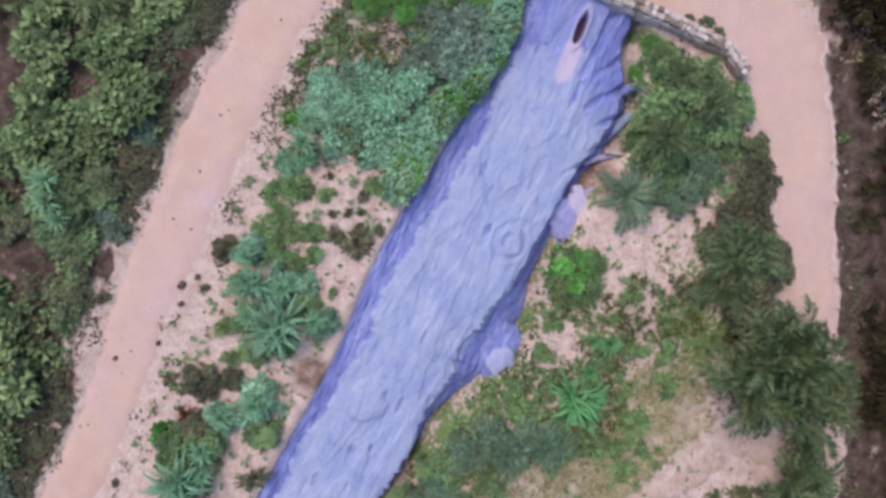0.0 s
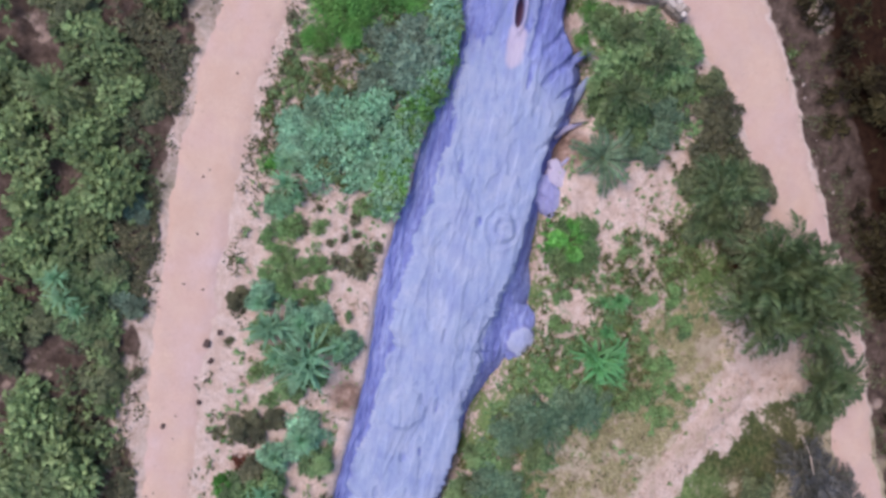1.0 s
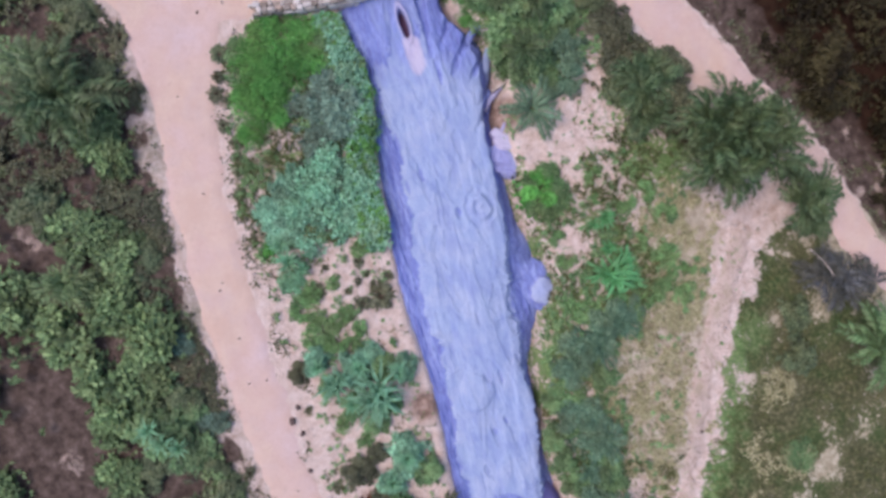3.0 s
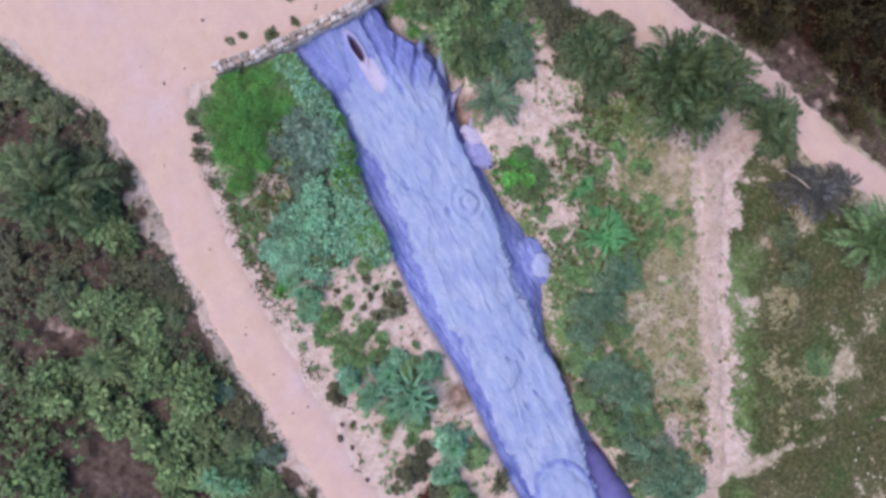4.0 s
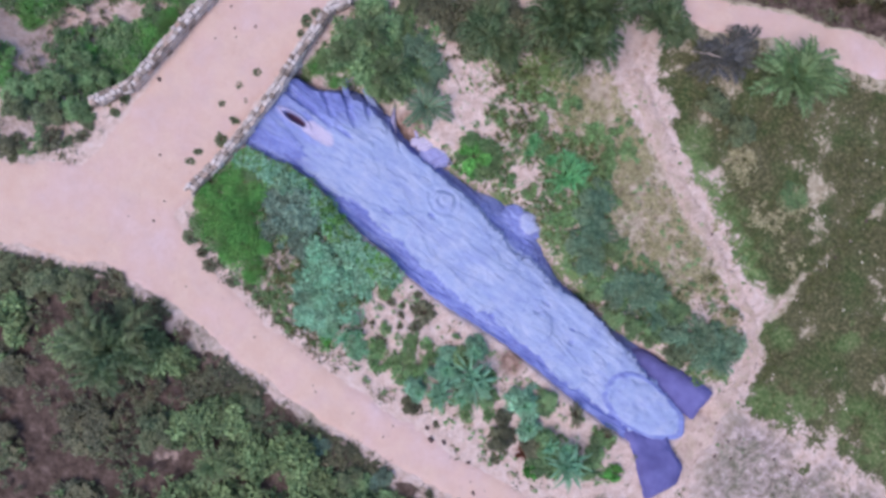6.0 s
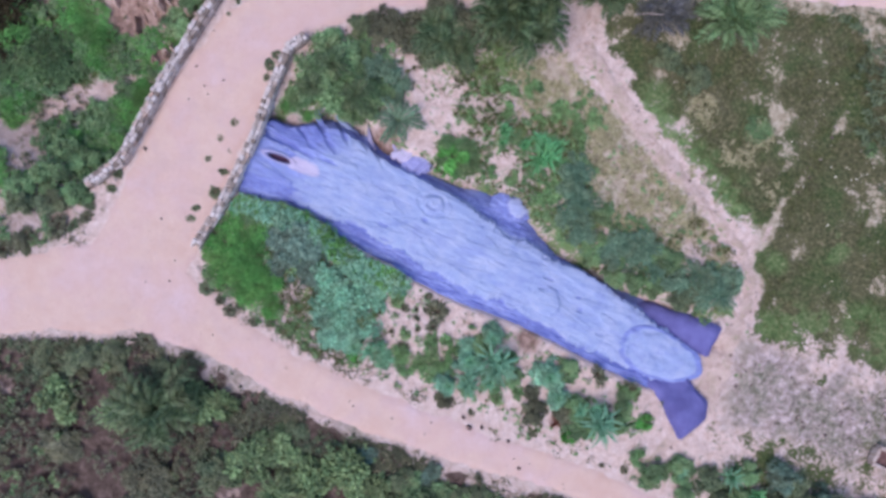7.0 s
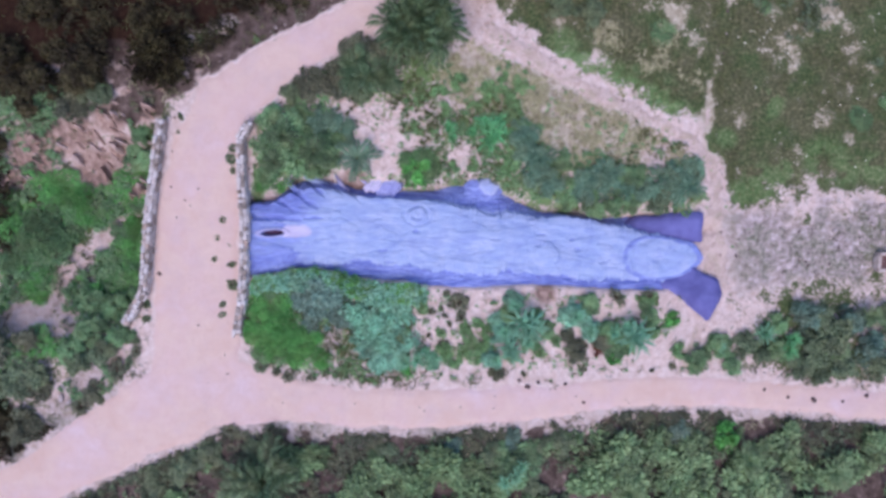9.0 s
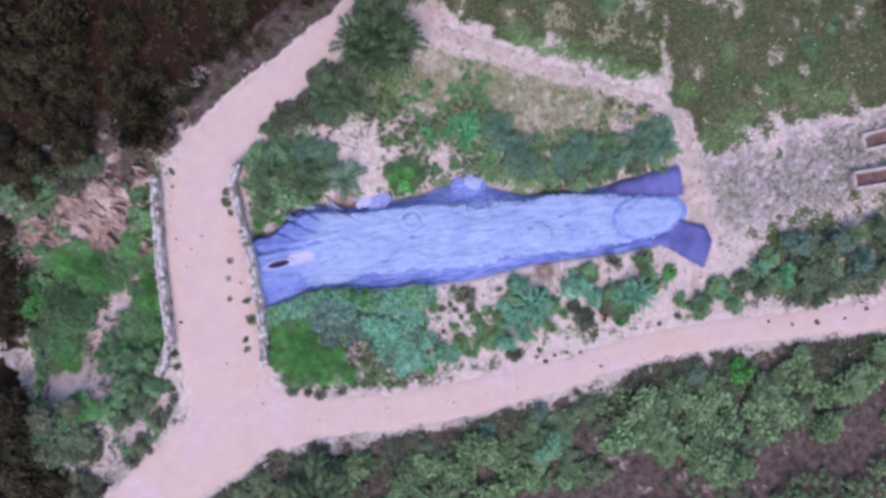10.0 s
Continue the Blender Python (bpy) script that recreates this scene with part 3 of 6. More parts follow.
def build_trunk():
    n, m = 560, 150
    xs = np.linspace(-7.38, 13.2, n)
    v = np.linspace(0, 1, m)
    wob = 0.22 * WAVE(xs * 0.8, xs * 0 + 2.2, 4) + 0.12 * WAVE2(xs * 3.5, xs * 0 + 1.2, 3)
    wob2 = 0.22 * WAVE(xs * 0.8, xs * 0 + 9.7, 4) + 0.12 * WAVE2(xs * 3.5, xs * 0 + 6.2, 3)
    wob, wob2 = 0.7 * (wob - wob.mean()), 0.7 * (wob2 - wob2.mean())
    S, TS = np.interp(xs, LOG_X, LOG_SOUTH) + 0.5 * wob2, np.interp(xs, LOG_X, TOP_SOUTH) + wob
    TN, N = np.interp(xs, LOG_X, TOP_NORTH) + wob2, np.interp(xs, LOG_X, LOG_NORTH) + 0.4 * wob
    TN = TN + 0.07 * WAVE3(xs * 6.0, xs * 0 + 3.0, 3) * smooth_step(2, 4, xs)
    TN = TN + 0.10 * WAVE2(xs * 9.0, xs * 0 + 5.0, 2) * smooth_step(0, 2, xs)
    TS = TS + 0.08 * WAVE2(xs * 11.0, xs * 0 + 8.0, 2) + 0.08 * WAVE3(xs * 5.0, xs * 0 + 7.0, 3) + 0.10 * WAVE(xs * 1.9, xs * 0 + 4.0, 2)
    a, b = 0.2, 0.8
    Y = np.zeros((n, m))
    Z = np.zeros((n, m))
    F = np.zeros((n, m))
    crown = 0.07 - 0.12 * smooth_step(8, 13, xs)
    for k, t in enumerate(v):
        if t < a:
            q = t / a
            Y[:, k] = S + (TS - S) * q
            # low south flank: its dark colour makes up for missing slope shade
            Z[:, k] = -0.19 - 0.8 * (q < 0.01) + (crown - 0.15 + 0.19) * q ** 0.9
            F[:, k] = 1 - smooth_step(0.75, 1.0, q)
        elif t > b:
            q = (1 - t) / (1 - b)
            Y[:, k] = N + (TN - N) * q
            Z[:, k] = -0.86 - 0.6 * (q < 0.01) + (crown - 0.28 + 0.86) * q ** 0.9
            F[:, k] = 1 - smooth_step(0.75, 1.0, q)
        else:
            q = (t - a) / (b - a)
            Y[:, k] = TS + (TN - TS) * q
            Z[:, k] = crown - 0.14 + 0.14 * np.sin(np.pi * q) ** 0.55
    X = np.repeat(xs[:, None], m, 1)
    rough = 0.13 * WAVE(X * 0.7, Y * 4.0 + Z * 4, 4) + 0.07 * WAVE2(X * 2.4, Y * 12 + Z * 8, 3)
    Z = Z + F * rough + (1 - F) * trunk_top(X, Y)
    Y = Y + F * 0.07 * WAVE3(X * 1.4, Z * 5, 3)
    scar = np.zeros_like(X)
    for cx, cy, lx, ly in SCARS:
        d = np.hypot((X - cx) / lx, (Y - cy) / ly) + 0.5 * WAVE2(X * 3.0, Y * 6.0, 3)
        scar = np.maximum(scar, 1 - smooth_step(0.7, 1.2, d))
    Z = Z - 0.05 * scar
    # the hollow; pit also colours it dark, adding to the shade of its depth
    d = np.hypot((X + 6.25) / 0.5, (Y - 0.06 - 0.05 * WAVE(X * 2, Y, 2)) / 0.135)
    pit = 1 - smooth_step(0.75, 1.1, d)
    Z = Z - 0.3 * pit + 0.07 * (np.exp(-((d - 1.35) / 0.3) ** 2))
    pale = np.maximum(0.6 * (1 - smooth_step(0.7, 1.15, np.hypot((X + 5.25) / 0.75, (Y - 0.12) / 0.33) + 0.25 * WAVE(X * 3, Y * 3, 2))), 0.42 * np.exp(-((d - 1.3) / 0.3) ** 2))
    # root grooves toward the bridge, with their shade painted in through flank below
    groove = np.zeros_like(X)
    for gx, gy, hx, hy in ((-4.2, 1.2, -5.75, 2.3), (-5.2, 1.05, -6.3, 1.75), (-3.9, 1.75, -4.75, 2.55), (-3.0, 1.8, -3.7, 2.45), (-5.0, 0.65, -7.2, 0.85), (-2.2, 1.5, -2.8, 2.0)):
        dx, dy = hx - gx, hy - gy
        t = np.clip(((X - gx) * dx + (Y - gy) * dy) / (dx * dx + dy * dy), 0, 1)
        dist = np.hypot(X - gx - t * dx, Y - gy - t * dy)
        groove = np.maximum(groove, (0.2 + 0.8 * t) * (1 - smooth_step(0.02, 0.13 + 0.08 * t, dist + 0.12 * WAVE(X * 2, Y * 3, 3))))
    Z = Z - 0.24 * groove
    i = (np.arange(n - 1)[:, None] * m + np.arange(m - 1)[None, :]).ravel()
    faces = np.stack([i, i + m, i + m + 1, i + 1], 1)
    base = new("giant_tree_trunk")
    base.location = (0, 0, 0)
    tagged(base, "giant fallen tree trunk with blue-violet weathered bark lying in a gully", "tree trunk")
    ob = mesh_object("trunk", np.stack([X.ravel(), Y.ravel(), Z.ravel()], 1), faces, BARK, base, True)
    # the groove term darkens the recesses as shade would
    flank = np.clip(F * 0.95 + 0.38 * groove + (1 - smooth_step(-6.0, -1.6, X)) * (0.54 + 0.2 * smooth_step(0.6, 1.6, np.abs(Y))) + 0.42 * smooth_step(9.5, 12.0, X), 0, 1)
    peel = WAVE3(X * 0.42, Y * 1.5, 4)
    # dark lines along the peel steps imitate shade at their edges
    peel_shade = np.maximum(np.exp(-((peel + 0.01) / 0.02) ** 2), np.exp(-((peel + 0.285) / 0.025) ** 2)) * smooth_step(-0.1, 0.25, WAVE2(X * 0.9, Y * 0.9, 3))
    flank = np.clip(flank + 0.38 * peel_shade * (1 - F) + 0.5 * scar, 0, 1)
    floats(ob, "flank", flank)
    floats(ob, "pale", np.clip(pale, 0, 1))
    floats(ob, "pit", pit)
    return base


TRUNK = build_trunk()


def disc_patch(name, cx, cy, rx, ry, turn, height, top, rings, parent, label="", dark=0.0, skirt=0.5, pale=0.0, uneven=0.22, rim=0.0):
    """A low rounded plate with growth rings and sides that go down into what it grows from."""
    nr, na = 40, 96
    r = np.linspace(0, 1, nr)
    a = np.linspace(0, 2 * np.pi, na, endpoint=False)
    R, A = np.meshgrid(r, a, indexing="ij")
    wob = 1 + uneven * WAVE(np.cos(A) * 1.1 + cx, np.sin(A) * 1.1 + cy, 4)
    u, w = R * rx * wob * np.cos(A), R * ry * wob * np.sin(A)
    ca, sa = math.cos(turn), math.sin(turn)
    X, Y = cx + u * ca - w * sa, cy + u * sa + w * ca
    Z = top + height * (1 - R ** 3) + 0.035 * np.cos(R * rings * 6.28 + 6.5 * WAVE2(X * 0.9, Y * 0.9, 3)) * (R < 0.93) + 0.05 * WAVE3(X * 2.5, Y * 2.5, 3)
    V = [np.stack([X.ravel(), Y.ravel(), Z.ravel()], 1)]
    low = np.stack([cx + (X[-1] - cx) * 1.05, cy + (Y[-1] - cy) * 1.05, Z[-1] * 0 + top - skirt], 1)
    V.append(low)
    k = np.arange(na)
    faces = []
    for q in range(nr):
        o = q * na
        faces += [(o + s, o + na + s, o + na + (s + 1) % na, o + (s + 1) % na) for s in k]
    ob = mesh_object(name, np.concatenate(V), faces, BARK, parent, True, label)
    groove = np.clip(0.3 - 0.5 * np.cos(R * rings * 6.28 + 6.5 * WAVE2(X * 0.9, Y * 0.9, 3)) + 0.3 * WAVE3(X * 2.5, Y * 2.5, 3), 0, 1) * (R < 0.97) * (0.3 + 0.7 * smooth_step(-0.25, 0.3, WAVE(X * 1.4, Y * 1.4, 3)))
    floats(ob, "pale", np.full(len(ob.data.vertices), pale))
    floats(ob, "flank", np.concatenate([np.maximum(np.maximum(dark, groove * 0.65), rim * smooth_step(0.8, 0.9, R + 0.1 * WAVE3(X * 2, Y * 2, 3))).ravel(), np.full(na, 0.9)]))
    return ob


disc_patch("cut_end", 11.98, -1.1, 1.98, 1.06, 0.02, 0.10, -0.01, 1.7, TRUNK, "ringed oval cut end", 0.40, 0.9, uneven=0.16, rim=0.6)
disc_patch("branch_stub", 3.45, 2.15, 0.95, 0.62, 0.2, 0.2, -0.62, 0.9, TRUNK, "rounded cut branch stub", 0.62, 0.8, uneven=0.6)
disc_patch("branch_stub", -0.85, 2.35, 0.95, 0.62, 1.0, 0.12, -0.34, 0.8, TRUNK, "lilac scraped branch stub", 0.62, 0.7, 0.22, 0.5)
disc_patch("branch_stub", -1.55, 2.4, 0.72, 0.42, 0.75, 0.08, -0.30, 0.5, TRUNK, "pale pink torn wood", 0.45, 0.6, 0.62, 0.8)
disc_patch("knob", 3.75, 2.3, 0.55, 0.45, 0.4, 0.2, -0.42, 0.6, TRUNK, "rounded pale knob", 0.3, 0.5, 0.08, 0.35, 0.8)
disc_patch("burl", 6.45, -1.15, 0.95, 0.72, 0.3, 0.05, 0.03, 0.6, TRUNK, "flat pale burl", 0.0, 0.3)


def tube(name, pts, mat, parent, sides=10, label="", flat=1.0):
    """A tapered limb along points (x, y, z, radius)."""
    P = np.array(pts, float)
    t = np.linspace(0, len(P) - 1, (len(P) - 1) * 6 + 1)
    Q = np.stack([np.interp(t, np.arange(len(P)), P[:, c]) for c in range(4)], 1)
    for _ in range(4):
        Q[1:-1, :3] = (Q[:-2, :3] + 2 * Q[1:-1, :3] + Q[2:, :3]) / 4
    n = len(Q)
    T = np.gradient(Q[:, :3], axis=0)
    T /= np.linalg.norm(T, axis=1)[:, None] + 1e-9
    up = np.where(np.abs(T[:, 2:3]) > 0.9, [[1.0, 0, 0]], [[0, 0, 1.0]])
    B = np.cross(T, up)
    B /= np.linalg.norm(B, axis=1)[:, None]
    U = np.cross(B, T)
    ang = np.arange(sides) * 2 * np.pi / sides
    V = Q[:, None, :3] + Q[:, None, 3:4] * (B[:, None] * np.cos(ang)[None, :, None] + U[:, None] * np.sin(ang)[None, :, None] * flat)
    V = V + 0.12 * Q[:, None, 3:4] * WAVE(V[..., 0] * 4, V[..., 1] * 4 + V[..., 2] * 3, 2)[..., None]
    V = V.reshape(-1, 3)
    f = [(i * sides + k, i * sides + (k + 1) % sides, (i + 1) * sides + (k + 1) % sides, (i + 1) * sides + k) for i in range(n - 1) for k in range(sides)]
    f += [tuple(range(sides))[::-1], tuple((n - 1) * sides + k for k in range(sides))]
    return mesh_object(name, V, f, mat, parent, True, label)


for pts, dark, pale in (
    ([(-4.4, 1.45, -0.5, 0.17), (-5.1, 1.9, -0.4, 0.16), (-5.65, 2.45, -0.3, 0.12), (-6.0, 3.1, -0.2, 0.05)], 0.95, 0.0),
    ([(-3.5, 2.05, -0.66, 0.2), (-4.2, 2.4, -0.60, 0.18), (-4.9, 2.68, -0.66, 0.08)], 0.45, 0.0),
    ([(-2.9, 2.0, -0.7, 0.14), (-3.25, 2.4, -0.58, 0.09), (-3.5, 2.9, -0.5, 0.03)], 0.5, 0.45),
    ([(-1.3, 2.05, -0.62, 0.16), (-1.8, 2.25, -0.5, 0.1), (-2.2, 2.5, -0.45, 0.04)], 0.55, 0.4),
):
    pts = [(x, y, max(z, ground_z1(x, y) + 0.2 * r), r) for x, y, z, r in pts]
    ob = tube("root", pts, BARK, TRUNK, 12, flat=0.6)
    floats(ob, "flank", np.full(len(ob.data.vertices), dark))
    floats(ob, "pale", np.full(len(ob.data.vertices), pale))


def wing(pts, lift):
    """A thick sloping buttress slab beside the cut end."""
    bm = bmesh.new()
    n = len(pts)
    pts = [(x, y, max(z, ground_z1(x, y) + 0.3)) for x, y, z in pts]
    top = [bm.verts.new((x, y, z)) for x, y, z in pts]
    low = [bm.verts.new((x, y, z - lift)) for x, y, z in pts]
    bm.faces.new(top)
    bm.faces.new(low[::-1])
    for i in range(n):
        bm.faces.new((top[i], low[i], low[(i + 1) % n], top[(i + 1) % n]))
    bmesh.ops.recalc_face_normals(bm, faces=bm.faces)
    bmesh.ops.bevel(bm, geom=bm.edges[:], offset=0.06, segments=2, affect="EDGES")
    bmesh.ops.triangulate(bm, faces=bm.faces[:])
    bmesh.ops.subdivide_edges(bm, edges=bm.edges[:], cuts=2, use_grid_fill=True)
    for v in bm.verts:
        wob = Vector((noise.noise(v.co * 1.3), noise.noise(v.co * 1.3 + Vector((7, 0, 0))), 0)) * 0.12
        v.co.z += 0.05 * noise.noise(v.co * 2.2)
        v.co += wob
    ob = part("buttress", bm, BARK, TRUNK, "smooth dark violet buttress", True)
    floats(ob, "flank", np.full(len(ob.data.vertices), 1.0))
    floats(ob, "smooth", np.full(len(ob.data.vertices), 1.0))


wing([(9.7, 0.45, -0.5), (10.6, 0.78, -0.5), (11.4, 0.92, -0.46), (12.3, 1.02, -0.40), (13.95, 1.12, -0.30), (14.05, -0.35, -0.36), (13.3, -0.35, -0.44), (12.3, -0.3, -0.46), (11.2, -0.2, -0.5)], 0.9)
wing([(11.9, -2.3, -0.52), (12.8, -1.8, -0.5), (13.5, -1.35, -0.45), (13.9, -1.75, -0.40), (14.75, -2.05, -0.30), (14.88, -2.75, -0.28), (14.3, -4.15, -0.24), (13.9, -3.85, -0.28), (13.1, -3.1, -0.40)], 0.9)


# ---- bridge parapets, stone by stone ----
def rough_stone(seed, sx, sy, sz):
    rng = random.Random(seed)
    bm = bmesh.new()
    bmesh.ops.create_cube(bm, size=1)
    bmesh.ops.bevel(bm, geom=bm.edges[:], offset=0.16, segments=1, affect="EDGES")
    for v in bm.verts:
        v.co.x, v.co.y, v.co.z = (v.co.x + rng.uniform(-0.07, 0.07)) * sx, (v.co.y + rng.uniform(-0.07, 0.07)) * sy, (v.co.z + rng.uniform(-0.05, 0.05)) * sz
    me = bpy.data.meshes.new("stone")
    bm.to_mesh(me)
    bm.free()
    me.materials.append(STONE)
    return me


STONES = [rough_stone(s, 1, 1, 1) for s in range(8)]


def build_parapet(name, pts, label):
    rng = random.Random(len(pts) * 7)
    P = np.array(pts)
    seg = np.hypot(*np.diff(P, axis=0).T)
    L = np.concatenate([[0], np.cumsum(seg)])
    base = new(name)
    tagged(base, label, "wall", "bridge parapets")
    # core
    t = np.linspace(0, L[-1], 60)
    cx, cy = np.interp(t, L, P[:, 0]), np.interp(t, L, P[:, 1])
    tx, ty = np.gradient(cx), np.gradient(cy)
    k = np.hypot(tx, ty)
    nx_, ny_ = -ty / k, tx / k
    V, f = [], []
    for i in range(60):
        for s, z in ((-0.14, -2.0), (-0.12, 0.36), (0.12, 0.36), (0.14, -2.0)):
            V.append((cx[i] + s * nx_[i], cy[i] + s * ny_[i], z))
    for i in range(59):
        for c in range(3):
            f.append((i * 4 + c, i * 4 + c + 1, i * 4 + 5 + c, i * 4 + 4 + c))
    f += [(0, 3, 2, 1), (236, 237, 238, 239)]
    mesh_object("core", V, f, MORTAR, base)
    rows = [(-0.085, 0.40, 0.17, 0.16, 0.13, 0.28), (0.085, 0.40, 0.17, 0.16, 0.13, 0.28)]
    rows += [(s * 0.155, z, 0.10, 0.26, 0.24, 0.44) for s in (-1, 1) for z in (0.20, -0.08)]
    for off, z, depth, tall, short, long in rows:
        q = rng.uniform(0, 0.1)
        while q < L[-1] - 0.12:
            ln = rng.uniform(short, long)
            c = q + ln / 2
            x, y = np.interp(c, L, P[:, 0]), np.interp(c, L, P[:, 1])
            j = min(len(seg) - 1, int(np.searchsorted(L, c) - 1))
            d = (P[j + 1] - P[j]) / seg[j]
            ob = new("stone", rng.choice(STONES))
            ob.parent = base
            ob.location = (x - d[1] * (off + rng.uniform(-0.025, 0.025)), y + d[0] * off, z + rng.uniform(-0.03, 0.04))
            ob.rotation_euler = (rng.uniform(-0.08, 0.08), rng.uniform(-0.08, 0.08), math.atan2(d[1], d[0]) + rng.uniform(-0.1, 0.1))
            ob.scale = (ln * 0.97, depth * rng.uniform(0.9, 1.12), tall * rng.uniform(0.85, 1.15))
            q += ln


# ---- plants ----
def leaves(rng, centres, dirs, length, width, droop=0.25):
    """Folded leaf blades, one quad each, from base points along directions."""
    n = len(centres)
    d = dirs / (np.linalg.norm(dirs, axis=1)[:, None] + 1e-9)
    side = np.cross(d, np.array([0, 0, 1.0]) + 0.25 * rng.randn(n, 3))
    side /= np.linalg.norm(side, axis=1)[:, None] + 1e-9
    ln = length * rng.uniform(0.7, 1.25, (n, 1))
    wd = width * rng.uniform(0.75, 1.25, (n, 1)) * 0.5
    mid = centres + d * ln * 0.5
    tip = centres + d * ln - np.array([0, 0, 1.0]) * ln * droop
    lift = np.array([0, 0, 1.0]) * wd * 0.5
    V = np.stack([centres, mid - side * wd + lift, tip, mid + side * wd + lift], 1).reshape(-1, 3)
    i = np.arange(n)[:, None] * 4
    return V, i + np.array([[0, 1, 2, 3]])


def clump_points(rng, n, rx, rz, lumps, squash=1.0, big=0.12):
    """Twig tips in an uneven open crown made of many lumps, with strays at its foot."""
    lean, turn = rng.uniform(0.62, 0.95), rng.uniform(0, 3.14)
    cs = []
    for _ in range(lumps):
        a, r = rng.uniform(0, 6.283), rx * 0.86 * math.sqrt(rng.uniform(0.0, 1))
        u, w = r * math.cos(a), r * math.sin(a) * lean
        cs.append((u * math.cos(turn) - w * math.sin(turn), u * math.sin(turn) + w * math.cos(turn), rz * rng.uniform(0.15, 0.75) * (1 - 0.55 * (r / rx) ** 2), rx * rng.uniform(big, big + 0.24)))
    cs = np.array(cs)
    k = rng.choice(lumps, n, p=cs[:, 3] ** 2 / (cs[:, 3] ** 2).sum())
    u = rng.randn(n, 3)
    u[:, 2] = np.abs(u[:, 2]) * 0.9 - 0.25
    u /= np.linalg.norm(u, axis=1)[:, None]
    rad = cs[k, 3:4] * rng.uniform(0.45, 1.08, (n, 1))
    p = cs[k, :3] + u * rad * np.array([1, 1, 0.8 * squash])
    stray = rng.rand(n) < 0.14
    a, r = rng.uniform(0, 6.283, n), rx * rng.uniform(0.3, 1.12, n)
    low = np.stack([r * np.cos(a), r * np.sin(a), rng.uniform(0.03, 0.18, n) * rz], 1)
    p = np.where(stray[:, None], low, p)
    p[:, 2] = np.maximum(p[:, 2], 0.04)
    tone = rng.uniform(-0.4, 0.5, lumps)[k]
    return p, u, np.where(stray, rng.uniform(-0.4, 0.2, n), tone)


def stems(name, parent, rng, rx, rz, count=6):
    V, f = [], []
    for s in range(count):
        a = s * 6.283 / count + rng.uniform(-0.4, 0.4)
        reach = rx * rng.uniform(0.3, 0.6)
        pts = [(0.05 * math.cos(a), 0.05 * math.sin(a), -0.15, 0.05), (reach * 0.4 * math.cos(a), reach * 0.4 * math.sin(a), rz * 0.4, 0.035), (reach * math.cos(a), reach * math.sin(a), rz * 0.7, 0.012)]
        o = len(V)
        for x, y, z, r in pts:
            V += [(x + r * math.cos(q), y + r * math.sin(q), z) for q in (0, 1.571, 3.142, 4.712)]
        for i in range(2):
            f += [(o + i * 4 + k, o + i * 4 + (k + 1) % 4, o + i * 4 + 4 + (k + 1) % 4, o + i * 4 + 4 + k) for k in range(4)]
        f.append((o + 8, o + 9, o + 10, o + 11))
    return mesh_object(name, V, f, TWIG, parent)


def make_whorl_shrub(seed, mat, rx=1.0, rz=0.8, tips=150, per=9, length=0.30, width=0.085, lumps=22):
    """A shrub whose long narrow leaves stand in stars at the twig tips."""
    rng = np.random.RandomState(seed)
    base = new("shrub")
    p, u, tone = clump_points(rng, tips, rx, rz, lumps)
    c = np.repeat(p, per, 0)
    a = np.tile(np.arange(per) * 6.283 / per, tips) + np.repeat(rng.uniform(0, 6.28, tips), per) + rng.uniform(-0.2, 0.2, tips * per)
    axis = np.repeat(u + np.array([0, 0, 0.7]), per, 0)
    d = np.stack([np.cos(a), np.sin(a), 0 * a], 1) + axis * rng.uniform(0.1, 0.7, (tips * per, 1))
    V, f = leaves(rng, c, d, length, width, 0.3)
    floats(mesh_object("foliage", V, f, mat, base), "tone", np.repeat(tone, per * 4))
    stems("stem", base, rng, rx, rz)
    return base


def make_leafy_shrub(seed, mat, rx=1.0, rz=0.75, count=1700, length=0.15, width=0.10, lumps=26, big=0.12):
    """A dense shrub of small rounded leaves in cloudy lumps."""
    rng = np.random.RandomState(seed)
    base = new("shrub")
    p, u, tone = clump_points(rng, count, rx, rz, lumps, big=big)
    d = u + 0.8 * rng.randn(count, 3)
    d[:, 2] *= 0.5
    V, f = leaves(rng, p, d, length, width, 0.15)
    floats(mesh_object("foliage", V, f, mat, base), "tone", np.repeat(tone, 4))
    stems("stem", base, rng, rx, rz)
    return base


